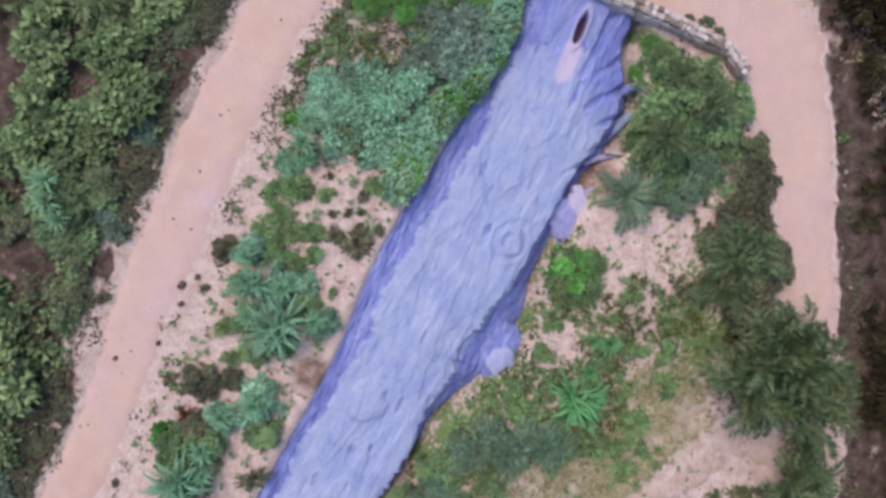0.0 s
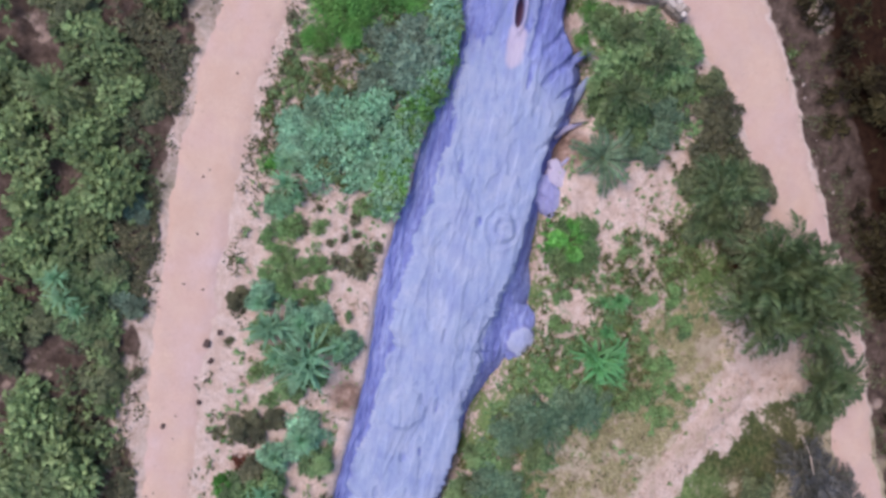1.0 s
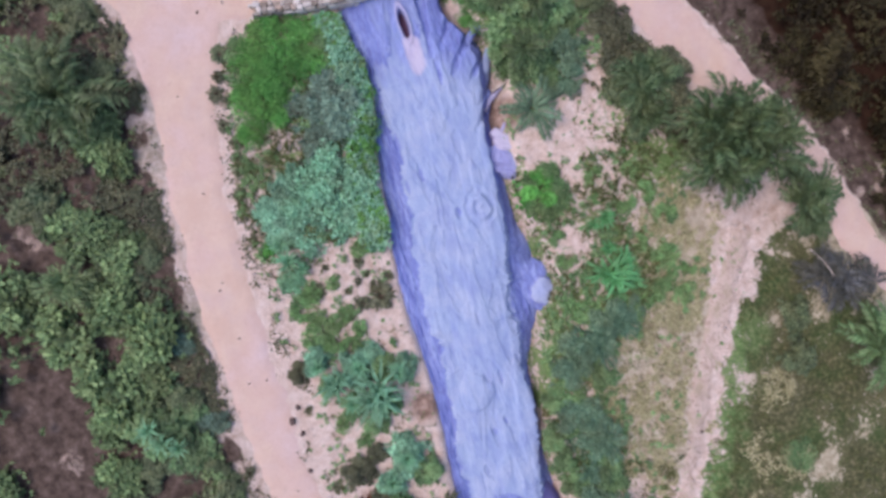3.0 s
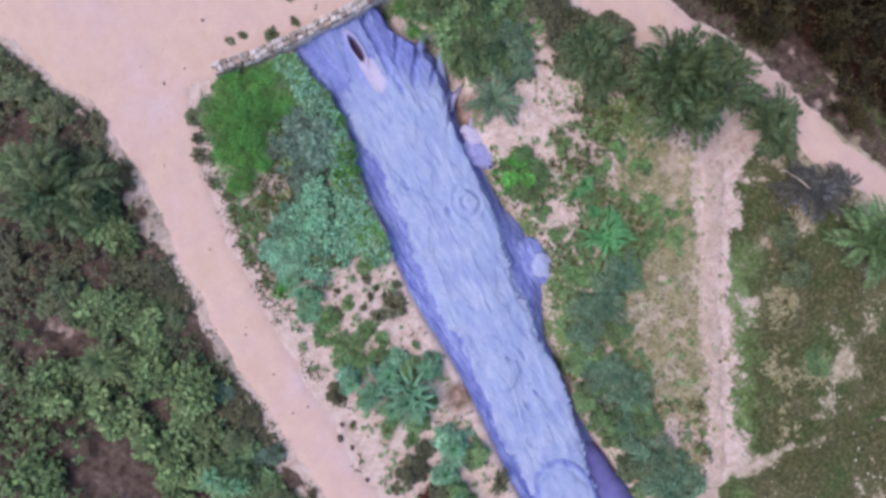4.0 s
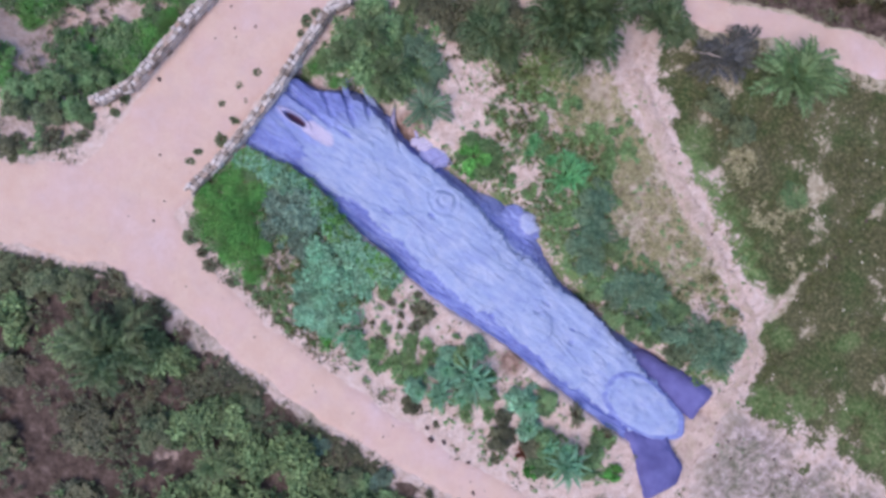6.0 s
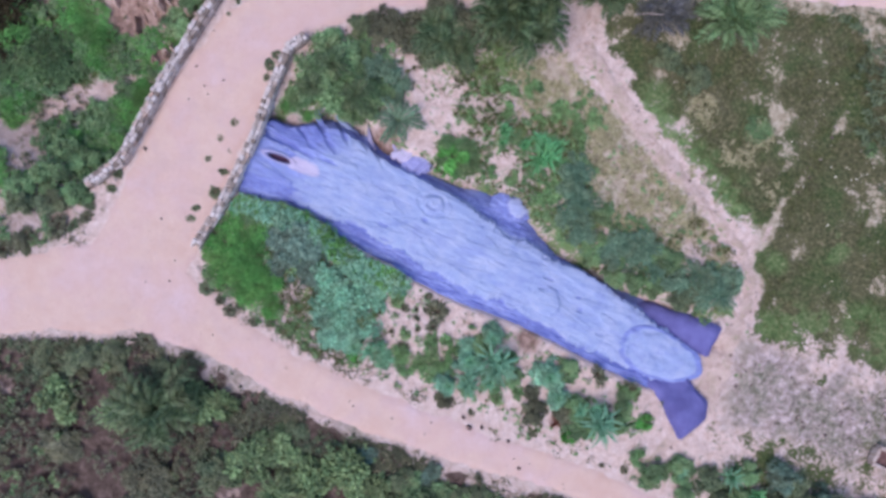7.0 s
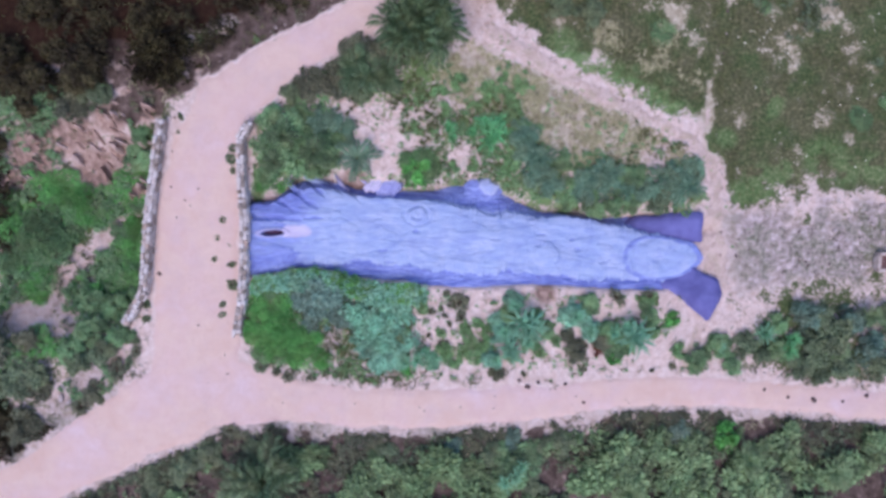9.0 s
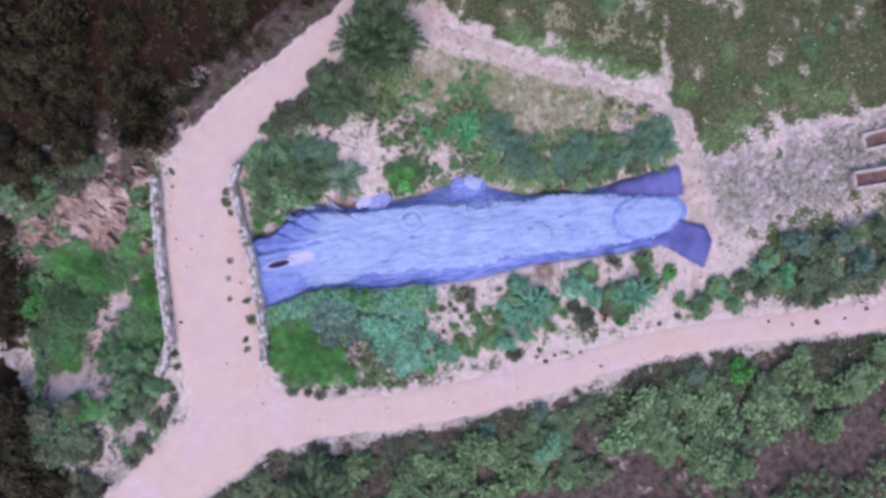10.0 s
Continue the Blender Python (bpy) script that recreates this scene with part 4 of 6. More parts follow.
def frond_mesh(seed, mat, length=1.0, pairs=28, leaf=0.20):
    """One feather frond along x, arching down toward its tip."""
    rng = np.random.RandomState(seed)
    t = np.linspace(0.0, 1, pairs)
    rib = np.stack([t * length, 0 * t, 0.42 * length * np.sin(t * 2.0) * 0.8 - 0.25 * length * t ** 2], 1)
    V, f = [], []
    for i in range(pairs - 1):
        w0, w1 = 0.014 * (1.2 - t[i]), 0.014 * (1.2 - t[i + 1])
        o = len(V)
        V += [rib[i] - (0, w0, 0), rib[i] + (0, w0, 0), rib[i + 1] + (0, w1, 0), rib[i + 1] - (0, w1, 0)]
        f.append((o, o + 1, o + 2, o + 3))
    for s in (-1, 1):
        q = rib[2:]
        d = np.stack([0.75 + 0 * q[:, 0], s * 1.0 + 0 * q[:, 0], 0.12 + 0.1 * rng.randn(len(q))], 1)
        size = leaf * (0.45 + 0.9 * np.sin(np.clip(t[2:], 0, 1) * 2.7))
        VV, ff = leaves(rng, q, d, 1.0, 0.20, 0.25)
        VV = (VV.reshape(-1, 4, 3) - q[:, None]) * size[:, None, None] + q[:, None]
        o = len(V)
        V += list(VV.reshape(-1, 3))
        f += [tuple(r + o) for r in ff]
    me = bpy.data.meshes.new("frond")
    me.from_pydata([tuple(v) for v in V], [], [tuple(int(i) for i in r) for r in f])
    me.materials.append(mat)
    return me


def sword_mesh(seed, mat, length=1.0, width=0.075):
    """One long tapering strap leaf with a channel."""
    rng = np.random.RandomState(seed)
    t = np.linspace(0, 1, 7)
    half = width * np.array([0.55, 0.8, 1.0, 0.95, 0.75, 0.42, 0.03])
    z = length * (0.75 * t - 0.62 * t ** 2) + 0.01 * rng.randn(7)
    V, f = [], []
    for i in range(7):
        V += [(t[i] * length, -half[i], z[i] + half[i] * 0.5), (t[i] * length, 0, z[i]), (t[i] * length, half[i], z[i] + half[i] * 0.5)]
    for i in range(6):
        f += [(i * 3, i * 3 + 1, i * 3 + 4, i * 3 + 3), (i * 3 + 1, i * 3 + 2, i * 3 + 5, i * 3 + 4)]
    me = bpy.data.meshes.new("blade")
    me.from_pydata(V, [], f)
    me.materials.append(mat)
    return me


def make_rosette(name, leaf_name, meshes, count, tilt, seed, stem_height=0.0, stem_radius=0.09, hearts=1, spread=0.0):
    """A stemless or short-stemmed palm or yucca: leaves as parts round one heart, or round several in a clump."""
    rng = random.Random(seed)
    base = new(name)
    middle = [(spread * rng.uniform(0.5, 1.0) * math.cos(h * 6.283 / hearts + 0.6), spread * rng.uniform(0.5, 1.0) * math.sin(h * 6.283 / hearts + 0.6), rng.uniform(-0.25, 0.2) * spread) for h in range(hearts)]
    for i in range(count):
        hx, hy, hz = middle[i % hearts]
        ob = new(leaf_name, rng.choice(meshes))
        ob.parent = base
        k = i / count
        s = rng.uniform(0.68, 1.14) * (0.72 + 0.28 * math.sin(3.14 * min(1, k + 0.2)))
        ob.matrix_local = pose(hx, hy, hz + stem_height + 0.06 * k, 0, 0, i * 137.5 + rng.uniform(-9, 9)) @ pose(0.03, 0, 0, rng.uniform(-12, 12), -tilt[0] - (tilt[1] - tilt[0]) * k + rng.uniform(-6, 6), 0) @ Matrix.Diagonal((s, s, s, 1))
    bm = bmesh.new()
    bmesh.ops.create_cone(bm, cap_ends=True, segments=10, radius1=stem_radius * 1.5, radius2=stem_radius * 0.8, depth=stem_height + 0.34, matrix=Matrix.Translation((0, 0, (stem_height - 0.14) / 2)))
    for v in bm.verts:
        v.co += Vector((noise.noise(v.co * 9), noise.noise(v.co * 9 + Vector((5, 0, 0))), 0)) * stem_radius * 0.3
    part("stem", bm, TWIG, base)
    return base


def make_tuft(seed, mat, blades=26, r=0.3):
    rng = np.random.RandomState(seed)
    base = new("weed_tuft")
    a = rng.uniform(0, 6.283, blades * 3)
    p = np.stack([np.cos(a), np.sin(a), 0 * a], 1) * (r * 0.5 * rng.rand(blades * 3, 1))
    d = p / r + np.stack([np.cos(a), np.sin(a), rng.uniform(0.3, 1.4, len(a))], 1) * 0.7
    V, f = leaves(rng, p, d, r * 0.8, r * 0.22, 0.3)
    mesh_object("foliage", V, f, mat, base)
    rz = r * 0.5
    stems("stem", base, rng, r * 0.6, rz, 3)
    return base


SPIN = random.Random(5)


def plant(kinds, rows, label, category, group="", dz=0.0, tall=1.0):
    """Sets one of some master plants at each (x, y, radius): the first use places the master itself, the rest are copies."""
    for x, y, r in rows:
        fresh = [k for k in kinds if not k.get("used")]
        base = fresh[0] if fresh else SPIN.choice(kinds)
        m = pose(x, y, ground_z1(x, y) + dz, SPIN.uniform(-4, 4), SPIN.uniform(-4, 4), SPIN.uniform(0, 360))
        ob = copy_thing(base, m) if base.get("used") else base
        base["used"] = 1
        odd = 0.42 if category == "weed" else 0.18
        ob.matrix_basis = m @ Matrix.Diagonal((r * SPIN.uniform(1 - odd, 1 + odd), r * SPIN.uniform(1 - odd, 1 + odd), r * tall * SPIN.uniform(0.85, 1.15), 1))
        tagged(ob, label, category, group)


WHORL_DRAB = [make_whorl_shrub(s, DRAB, rz=0.9) for s in (70, 71)]
WHORL_TEAL = [make_whorl_shrub(s, TEAL, tips=135, length=0.36, width=0.095) for s in (11, 12, 13)]
WHORL_GREEN = [make_whorl_shrub(s, GREEN) for s in (14, 15, 16)]
WHORL_OLIVE = [make_whorl_shrub(s, OLIVE, rz=0.9) for s in (17, 18, 19)]
LEAFY_TEAL = [make_leafy_shrub(s, TEAL, rz=0.9, count=950, length=0.25, width=0.125, lumps=8, big=0.26) for s in (21, 22, 25)]
WHORL_DUSK = [make_whorl_shrub(s, DUSK, tips=120, length=0.34, width=0.08) for s in (26, 27)]
WHORL_FERN = [make_whorl_shrub(s, FERN, tips=150, length=0.3, width=0.07) for s in (84, 85)]
WOODS_BUSH = [make_leafy_shrub(s, WOODS_LEAF, rz=0.85, count=950, length=0.25, width=0.14, lumps=12, big=0.2) for s in (86, 87, 88)]
LEAFY_WEED = [make_leafy_shrub(s, WEED, rz=0.5, count=900, length=0.16, width=0.08, lumps=12, big=0.16) for s in (89, 90)]
LEAFY_GREEN = [make_leafy_shrub(s, GREEN) for s in (23, 24)]
WHORL_VIGNETTE = [make_whorl_shrub(s, VIGNETTE, rz=0.9) for s in (28, 29)]
LEAFY_VIGNETTE = [make_leafy_shrub(s, VIGNETTE, rz=0.9) for s in (30, 32)]
LEAFY_JADE = [make_leafy_shrub(s, JADE) for s in (35, 37)]
BRIGHT_BUSH = [make_leafy_shrub(31, BRIGHT, count=1100, length=0.24, width=0.17, lumps=9)]
DARK_COVER = [make_leafy_shrub(s, GREEN, rz=0.34, count=3000, length=0.085, width=0.055, lumps=30, big=0.16) for s in (80, 81)]
COVER = [make_leafy_shrub(s, LAWN, rz=0.38, count=3400, length=0.075, width=0.05, lumps=30, big=0.16) for s in (33, 34)]
RED_BUSH = [make_leafy_shrub(36, RUSTY, count=500, length=0.16, width=0.09, lumps=7)]
FRONDS_TEAL = [frond_mesh(s, FERN) for s in (41, 42, 43)]
FRONDS_OLIVE = [frond_mesh(s, PALM_LEAF, pairs=20, leaf=0.26) for s in (44, 45, 46)]
SWORDS = [sword_mesh(s, JADE, 1.0, 0.06) for s in (47, 48, 49)]
SWORDS_VIVID = [sword_mesh(s, VIVID) for s in (50, 59)]
PALM = [make_rosette("dwarf_palm", "frond", FRONDS_TEAL, 15, (0, 45), s) for s in (51, 52)]
FRONDS_SLATE = [frond_mesh(s, SLATE, pairs=16, leaf=0.3) for s in (91, 92)]
SLATE_PALM = [make_rosette("dwarf_palm", "frond", FRONDS_SLATE, 22, (0, 50), s, 0.3, 0.08, 3, 0.55) for s in (93, 94)]
BIG_PALM = [make_rosette("palm", "frond", FRONDS_OLIVE, 64, (-12, 66), s, 0.55, 0.12, 5, 0.5) for s in (53, 54)]
FRONDS_GREEN = [frond_mesh(s, GREEN) for s in (65, 66)]
FRONDS_WOODS = [frond_mesh(s, WOODS_LEAF, pairs=18, leaf=0.26) for s in (72, 73)]
FAN = [make_rosette("dwarf_palm", "frond", FRONDS_WOODS, 20, (0, 60), s) for s in (74, 75)]
FRONDS_BANK = [frond_mesh(s, FERN, pairs=16, leaf=0.24) for s in (76, 77)]
BUSH_FERN = [make_rosette("fern", "frond", FRONDS_OLIVE, 17, (0, 62), s) for s in (82, 83)]
BANK_FERN = [make_rosette("fern", "frond", FRONDS_BANK, 18, (0, 62), s) for s in (78, 79)]
GREEN_PALM = [make_rosette("palm", "frond", FRONDS_GREEN, 48, (-8, 70), 67, 0.5, 0.12, 3, 0.3)]
GREEN_YUCCA = [make_rosette("yucca", "blade", SWORDS_VIVID, 44, (0, 70), s) for s in (68, 69)]
SWORDS_TEAL = [sword_mesh(s, TEAL, 1.0, 0.055) for s in (57, 58)]
STAR_YUCCA = [make_rosette("yucca", "blade", SWORDS_TEAL, 84, (-6, 66), s, 0.5, 0.09, 3, 0.34) for s in (99, 100)]
STAR_VIVID = [make_rosette("yucca", "blade", SWORDS_VIVID, 70, (-6, 66), 60, 0.3, 0.09, 3, 0.3)]
YUCCA = [make_rosette("yucca", "blade", SWORDS, 38, (0, 70), s) for s in (55, 56)]
SAND_TUFT = [make_tuft(s, DRAB, 30, 0.36) for s in (95, 96, 97)]
DARK_TUFT = [make_tuft(s, OLIVE, 46) for s in (64, 65)]

# north of the trunk
plant(WHORL_GREEN, [(-5.75, 3.75, 1.1), (-5.7, 4.85, 1.05), (-3.85, 3.75, 0.9), (-4.7, 3.1, 0.7), (-6.3, 2.9, 0.5), (-4.7, 4.3, 0.8)], "leafy green shrub beside the stone parapet", "shrub", "shrubs by the bridge")
plant(LEAFY_GREEN, [(-6.5, 2.6, 0.55), (-4.0, 3.0, 0.45)], "dense green shrub at the trunk's root end", "shrub", "shrubs by the bridge")
plant(WHORL_FERN, [(-3.95, 5.05, 0.8), (-2.8, 4.75, 0.5)], "dusky blue-green shrub on the bare bank", "shrub", "shrubs by the bridge")
plant(LEAFY_GREEN, [(-4.8, 5.3, 0.6), (-6.4, 3.3, 0.5), (-3.3, 4.35, 0.5)], "dense green shrub beside the stone parapet", "shrub", "shrubs by the bridge")
plant(PALM, [(-2.4, 3.5, 1.0)], "blue-green dwarf palm at the trunk's edge", "palm", "dwarf palms")
plant(WHORL_DRAB, [(-3.3, 7.0, 0.9), (-1.6, 7.9, 0.95), (-1.0, 8.3, 0.9), (-4.5, 6.8, 0.65), (-2.4, 8.3, 0.8)], "brownish olive shrub near the dirt road", "shrub", "shrubs by the road")
plant(WHORL_OLIVE, [(-2.3, 6.7, 0.75), (-5.4, 6.4, 0.5), (-0.8, 6.75, 0.5)], "dark olive shrub near the dirt road", "shrub", "shrubs by the road")
plant(BIG_PALM, [(-2.2, 7.35, 0.8), (-1.3, 7.2, 0.65)], "dark green palm near the dirt road", "palm", "large palms")
plant(BIG_PALM, [(-0.2, 9.2, 1.15), (1.0, 8.9, 1.1), (0.6, 9.95, 1.1)], "large dark green palm with feathery fronds", "palm", "large palms", 0.0, 1.6)
plant(GREEN_PALM, [(8.75, 12.85, 1.55)], "green palm with feathery fronds", "palm", "large palms")
plant(BIG_PALM, [(3.1, 11.75, 0.85), (4.0, 11.9, 0.5), (2.1, 11.6, 0.5)], "dark green palm near the dirt road", "palm", "large palms")
plant(SLATE_PALM, [(6.1, 12.2, 0.95), (6.4, 13.1, 0.65), (5.5, 11.75, 0.6)], "dark grey-violet dwarf palm in the grass", "palm", "dwarf palms")
plant(WHORL_OLIVE, [(6.9, 10.6, 0.6), (8.4, 10.3, 0.6)], "dark olive shrub in the grass", "shrub", "shrubs by the road")
plant(BRIGHT_BUSH, [(0.45, 2.95, 0.66)], "bright yellow-green broad-leaved bush at the trunk", "bush")
plant(LEAFY_GREEN, [(1.0, 2.9, 0.55), (-0.1, 3.35, 0.5), (0.6, 3.5, 0.55), (0.95, 3.35, 0.45), (0.0, 2.75, 0.4)], "low green shrub round a bright bush", "shrub", "low shrubs")
plant(STAR_VIVID, [(3.75, 4.6, 0.88)], "large green yucca with long radiating leaves", "yucca", "yuccas")
plant(GREEN_YUCCA, [(4.2, 5.3, 0.5), (2.9, 4.8, 0.5), (1.85, 4.95, 0.5), (4.5, 4.7, 0.5), (3.4, 5.2, 0.5), (2.0, 4.5, 0.35)], "green strap-leaved yucca on sandy soil", "yucca", "yuccas")
plant(LEAFY_WEED, [(4.5, 6.4, 0.55), (5.2, 6.95, 0.4), (3.65, 6.7, 0.5), (2.3, 7.1, 0.5), (1.45, 6.6, 0.45), (0.5, 6.15, 0.35), (0.3, 4.95, 0.45), (1.6, 5.7, 0.45), (4.3, 7.3, 0.35), (2.1, 3.2, 0.35), (1.1, 4.8, 0.3), (2.9, 3.2, 0.4), (4.9, 5.7, 0.45), (4.9, 3.6, 0.5), (3.1, 5.9, 0.4), (4.6, 3.0, 0.4)], "low light green weeds on sandy soil", "shrub", "low shrubs")
plant(WHORL_FERN, [(5.35, 4.1, 0.75), (5.9, 3.05, 0.7), (5.25, 5.0, 0.5), (6.6, 2.2, 0.55), (9.0, 2.55, 0.9), (8.1, 2.2, 0.7), (11.4, 2.0, 0.8), (13.0, 2.75, 0.8), (12.5, 1.95, 0.7)], "dark blue-green shrub along the trunk's bank", "shrub", "shrubs along the trunk")
plant(WHORL_GREEN, [(9.6, 1.35, 0.6), (8.7, 1.3, 0.55), (10.3, 2.5, 0.75), (7.1, 3.4, 0.5), (10.9, 2.9, 0.45), (7.5, 1.5, 0.45), (10.5, 1.5, 0.5)], "green shrub along the trunk's bank", "shrub", "shrubs along the trunk")
plant(BANK_FERN, [(6.0, 3.5, 0.75), (5.5, 4.5, 0.65), (9.3, 2.9, 0.7), (10.2, 2.1, 0.6), (11.9, 2.7, 0.75), (13.2, 2.3, 0.7), (8.4, 2.7, 0.6), (6.4, 2.7, 0.6)], "dark green fern-like plant along the trunk's bank", "fern", "ferns along the trunk", 0.25)
plant(WHORL_OLIVE, [(11.9, 1.7, 0.6), (13.6, 2.9, 0.5), (12.6, 2.6, 0.5)], "dark green shrub along the trunk's bank", "shrub", "shrubs along the trunk")
plant(BUSH_FERN, [(-5.6, 4.4, 0.8), (-4.3, 3.6, 0.7), (-6.0, 3.2, 0.6)], "dark green fern-like plant beside the stone parapet", "fern", "ferns by the bridge", 0.65)

# between the trunk and the lower road
plant(COVER, [(-6.65, -4.3, 1.05), (-5.5, -4.35, 1.0), (-4.8, -5.35, 0.95), (-4.0, -5.75, 0.6), (-6.9, -3.4, 0.75), (-6.3, -5.15, 0.75), (-4.6, -4.65, 0.65), (-5.6, -5.2, 0.8), (-6.0, -3.4, 0.8), (-3.3, -2.05, 0.5), (-4.2, -1.95, 0.45), (-2.6, -2.25, 0.4), (-6.7, 2.25, 0.5), (-6.0, 2.25, 0.4)], "fresh green leafy ground cover", "ground cover", "ground cover by the bridge")
plant(LEAFY_GREEN, [(-5.3, -2.35, 0.7), (-6.35, -2.7, 0.5), (-4.75, -2.0, 0.4), (-3.2, -3.4, 0.45)], "dark green leafy shrub beside the trunk", "shrub", "low shrubs", 0.0, 0.6)
plant(WHORL_DUSK, [(-4.3, -2.9, 1.05), (-4.2, -3.75, 0.75), (-3.4, -2.95, 0.75), (-3.1, -3.9, 0.65)], "dusky blue-green shrub beside the trunk", "shrub", "shrubs along the trunk", 0.0, 0.7)
plant(LEAFY_TEAL, [(-1.65, -3.2, 0.8), (-1.55, -4.1, 0.75), (-0.5, -4.15, 0.75), (-1.05, -5.05, 0.75), (-0.45, -3.2, 0.65), (-2.45, -3.7, 0.75), (-2.2, -4.75, 0.65), (0.0, -4.95, 0.55), (-1.3, -2.75, 0.5)], "rounded blue-green shrub beside the trunk", "shrub", "rounded shrubs", 0.0, 0.7)
plant(WHORL_TEAL, [(-1.2, -5.9, 0.6), (-1.9, -5.4, 0.55), (-0.5, -5.6, 0.5), (-2.0, -2.75, 0.5)], "blue-green shrub beside the trunk", "shrub", "shrubs along the trunk", 0.0, 0.7)
plant(LEAFY_JADE, [(0.15, -2.75, 0.5), (-0.5, -2.7, 0.4), (1.1, -5.95, 0.45)], "green shrub beside the trunk", "shrub", "low shrubs", 0.0, 0.7)
plant(YUCCA, [(0.4, -5.75, 0.65), (0.75, -5.4, 0.4), (-0.2, -5.9, 0.45)], "blue-green strap-leaved yucca beside the dirt road", "yucca", "yuccas", 0.15)
plant(BRIGHT_BUSH, [(-0.15, -6.3, 0.32), (9.75, -5.85, 0.4), (12.55, -4.1, 0.42)], "small bright green broad-leaved bush on the sandy strip", "bush", "small bright bushes")
plant(WHORL_GREEN, [(4.7, -3.75, 0.55), (5.95, -3.9, 0.5), (4.75, -5.6, 0.5), (5.65, -5.1, 0.55), (10.5, -4.8, 0.55)], "green star-leaved shrub on the sandy strip", "shrub", "shrubs along the road")
plant(WHORL_TEAL, [(4.85, -3.15, 0.55), (4.45, -4.7, 0.6), (3.85, -5.85, 0.5), (4.2, -4.15, 0.5), (8.5, -4.45, 0.6), (7.8, -3.8, 0.65)], "blue-green star-leaved shrub on the sandy strip", "shrub", "shrubs along the road")
plant(STAR_YUCCA, [(5.4, -4.1, 0.95), (10.65, -4.7, 0.9), (4.75, -5.35, 0.7)], "large blue-green yucca with long radiating leaves", "yucca", "yuccas", 0.05)
plant(YUCCA, [(7.8, -3.8, 0.55), (4.9, -3.3, 0.5), (4.4, -4.5, 0.5), (5.5, -5.0, 0.55), (4.0, -5.8, 0.45), (6.0, -4.3, 0.5), (8.5, -4.5, 0.45), (9.6, -4.6, 0.55), (10.2, -4.3, 0.45)], "blue-green strap-leaved yucca among shrubs", "yucca", "yuccas", 0.4)
plant(WHORL_GREEN, [(9.5, -4.65, 0.65), (8.45, -3.3, 0.5), (11.4, -3.75, 0.5), (6.5, -4.5, 0.4), (9.9, -5.4, 0.55), (11.5, -4.6, 0.5)], "green shrub on the sandy strip", "shrub", "shrubs along the road")
plant(WHORL_DRAB, [(7.9, -5.5, 0.5), (7.5, -4.8, 0.35), (9.2, -5.1, 0.45), (4.1, -6.5, 0.35)], "brownish shrub on the sandy strip", "shrub", "shrubs along the road")
plant(LEAFY_WEED, [(11.35, -3.1, 0.5), (2.5, -5.5, 0.45), (3.4, -5.1, 0.5), (2.6, -4.5, 0.4), (3.7, -4.5, 0.4), (1.7, -5.4, 0.45), (2.9, -5.0, 0.4), (3.3, -5.7, 0.4), (2.1, -6.0, 0.4), (3.2, -4.2, 0.35), (1.5, -4.6, 0.3), (6.2, -5.6, 0.35), (6.9, -5.0, 0.3), (0.6, -3.4, 0.35), (-3.1, -5.4, 0.35), (-2.9, -6.1, 0.3), (12.9, -5.5, 0.4)], "low light green weeds on bare sand", "shrub", "low shrubs")
plant(RED_BUSH, [(8.95, -5.5, 0.38)], "small bush with red-brown leaves", "bush")
plant(SAND_TUFT, [(2.35, -3.2, 1.2), (2.42, -3.85, 0.7), (1.9, -4.2, 0.5), (1.5, -3.45, 0.5), (1.9, -3.35, 0.4), (1.65, -3.8, 0.4), (1.0, -3.6, 0.6), (1.75, -2.75, 0.5), (2.6, -4.3, 0.8), (0.9, -4.7, 0.5), (11.4, -3.0, 1.1), (9.8, -2.95, 1.3), (1.6, -5.2, 0.8), (5.4, -6.6, 0.4), (8.2, -6.4, 0.4), (-3.4, -6.5, 0.6), (-4.5, -6.6, 0.6), (-5.3, -6.2, 0.5), (11.6, -6.5, 0.5), (12.6, -6.3, 0.5)], "greyish olive weed tuft on bare sand", "weed", "weeds on the sand")
plant(SAND_TUFT + DARK_TUFT, [(-11.9, -3.2, 1.1), (-11.9, -3.85, 0.8), (-12.45, -4.8, 1.1), (-12.35, -5.3, 0.8), (-13.2, -6.15, 1.4), (-12.7, -5.85, 1.0), (-14.15, -6.95, 1.3), (-14.8, -7.8, 1.2), (-14.1, -7.4, 1.0), (-6.8, -6.1, 0.8), (-6.1, -6.35, 0.9), (-5.6, -6.55, 0.7), (-3.9, -6.45, 0.6), (-2.9, -6.6, 0.7), (-2.2, -6.75, 0.7), (-8.2, -9.0, 0.9), (-6.4, -9.0, 0.8), (-10.5, -10.15, 0.8), (6.9, -9.05, 0.7), (-7.4, -3.9, 0.6), (-7.3, -4.9, 0.7), (-7.0, -5.6, 0.7)], "dark weed tuft at the road's edge", "weed", "weeds along the road")

# east end
plant(WHORL_GREEN, [(13.8, -6.0, 0.7), (14.8, -5.3, 0.7), (15.5, -6.2, 0.55), (17.7, -4.3, 0.6), (18.2, -5.6, 0.6)], "green shrub beside the stony clearing", "shrub", "shrubs by the clearing")
plant(WHORL_OLIVE, [(20.3, -4.7, 1.1), (20.6, -6.0, 1.0), (19.6, -5.3, 0.9), (22.8, -6.3, 0.8), (24.2, -5.4, 1.0), (23.6, -4.1, 0.9), (24.6, -6.3, 0.8), (18.9, -6.4, 0.6), (17.1, -5.8, 0.6), (16.2, -5.3, 0.55), (20.0, -6.8, 0.5), (25.2, -4.6, 0.9)], "dark green shrub beside the stony clearing", "shrub", "shrubs by the clearing")
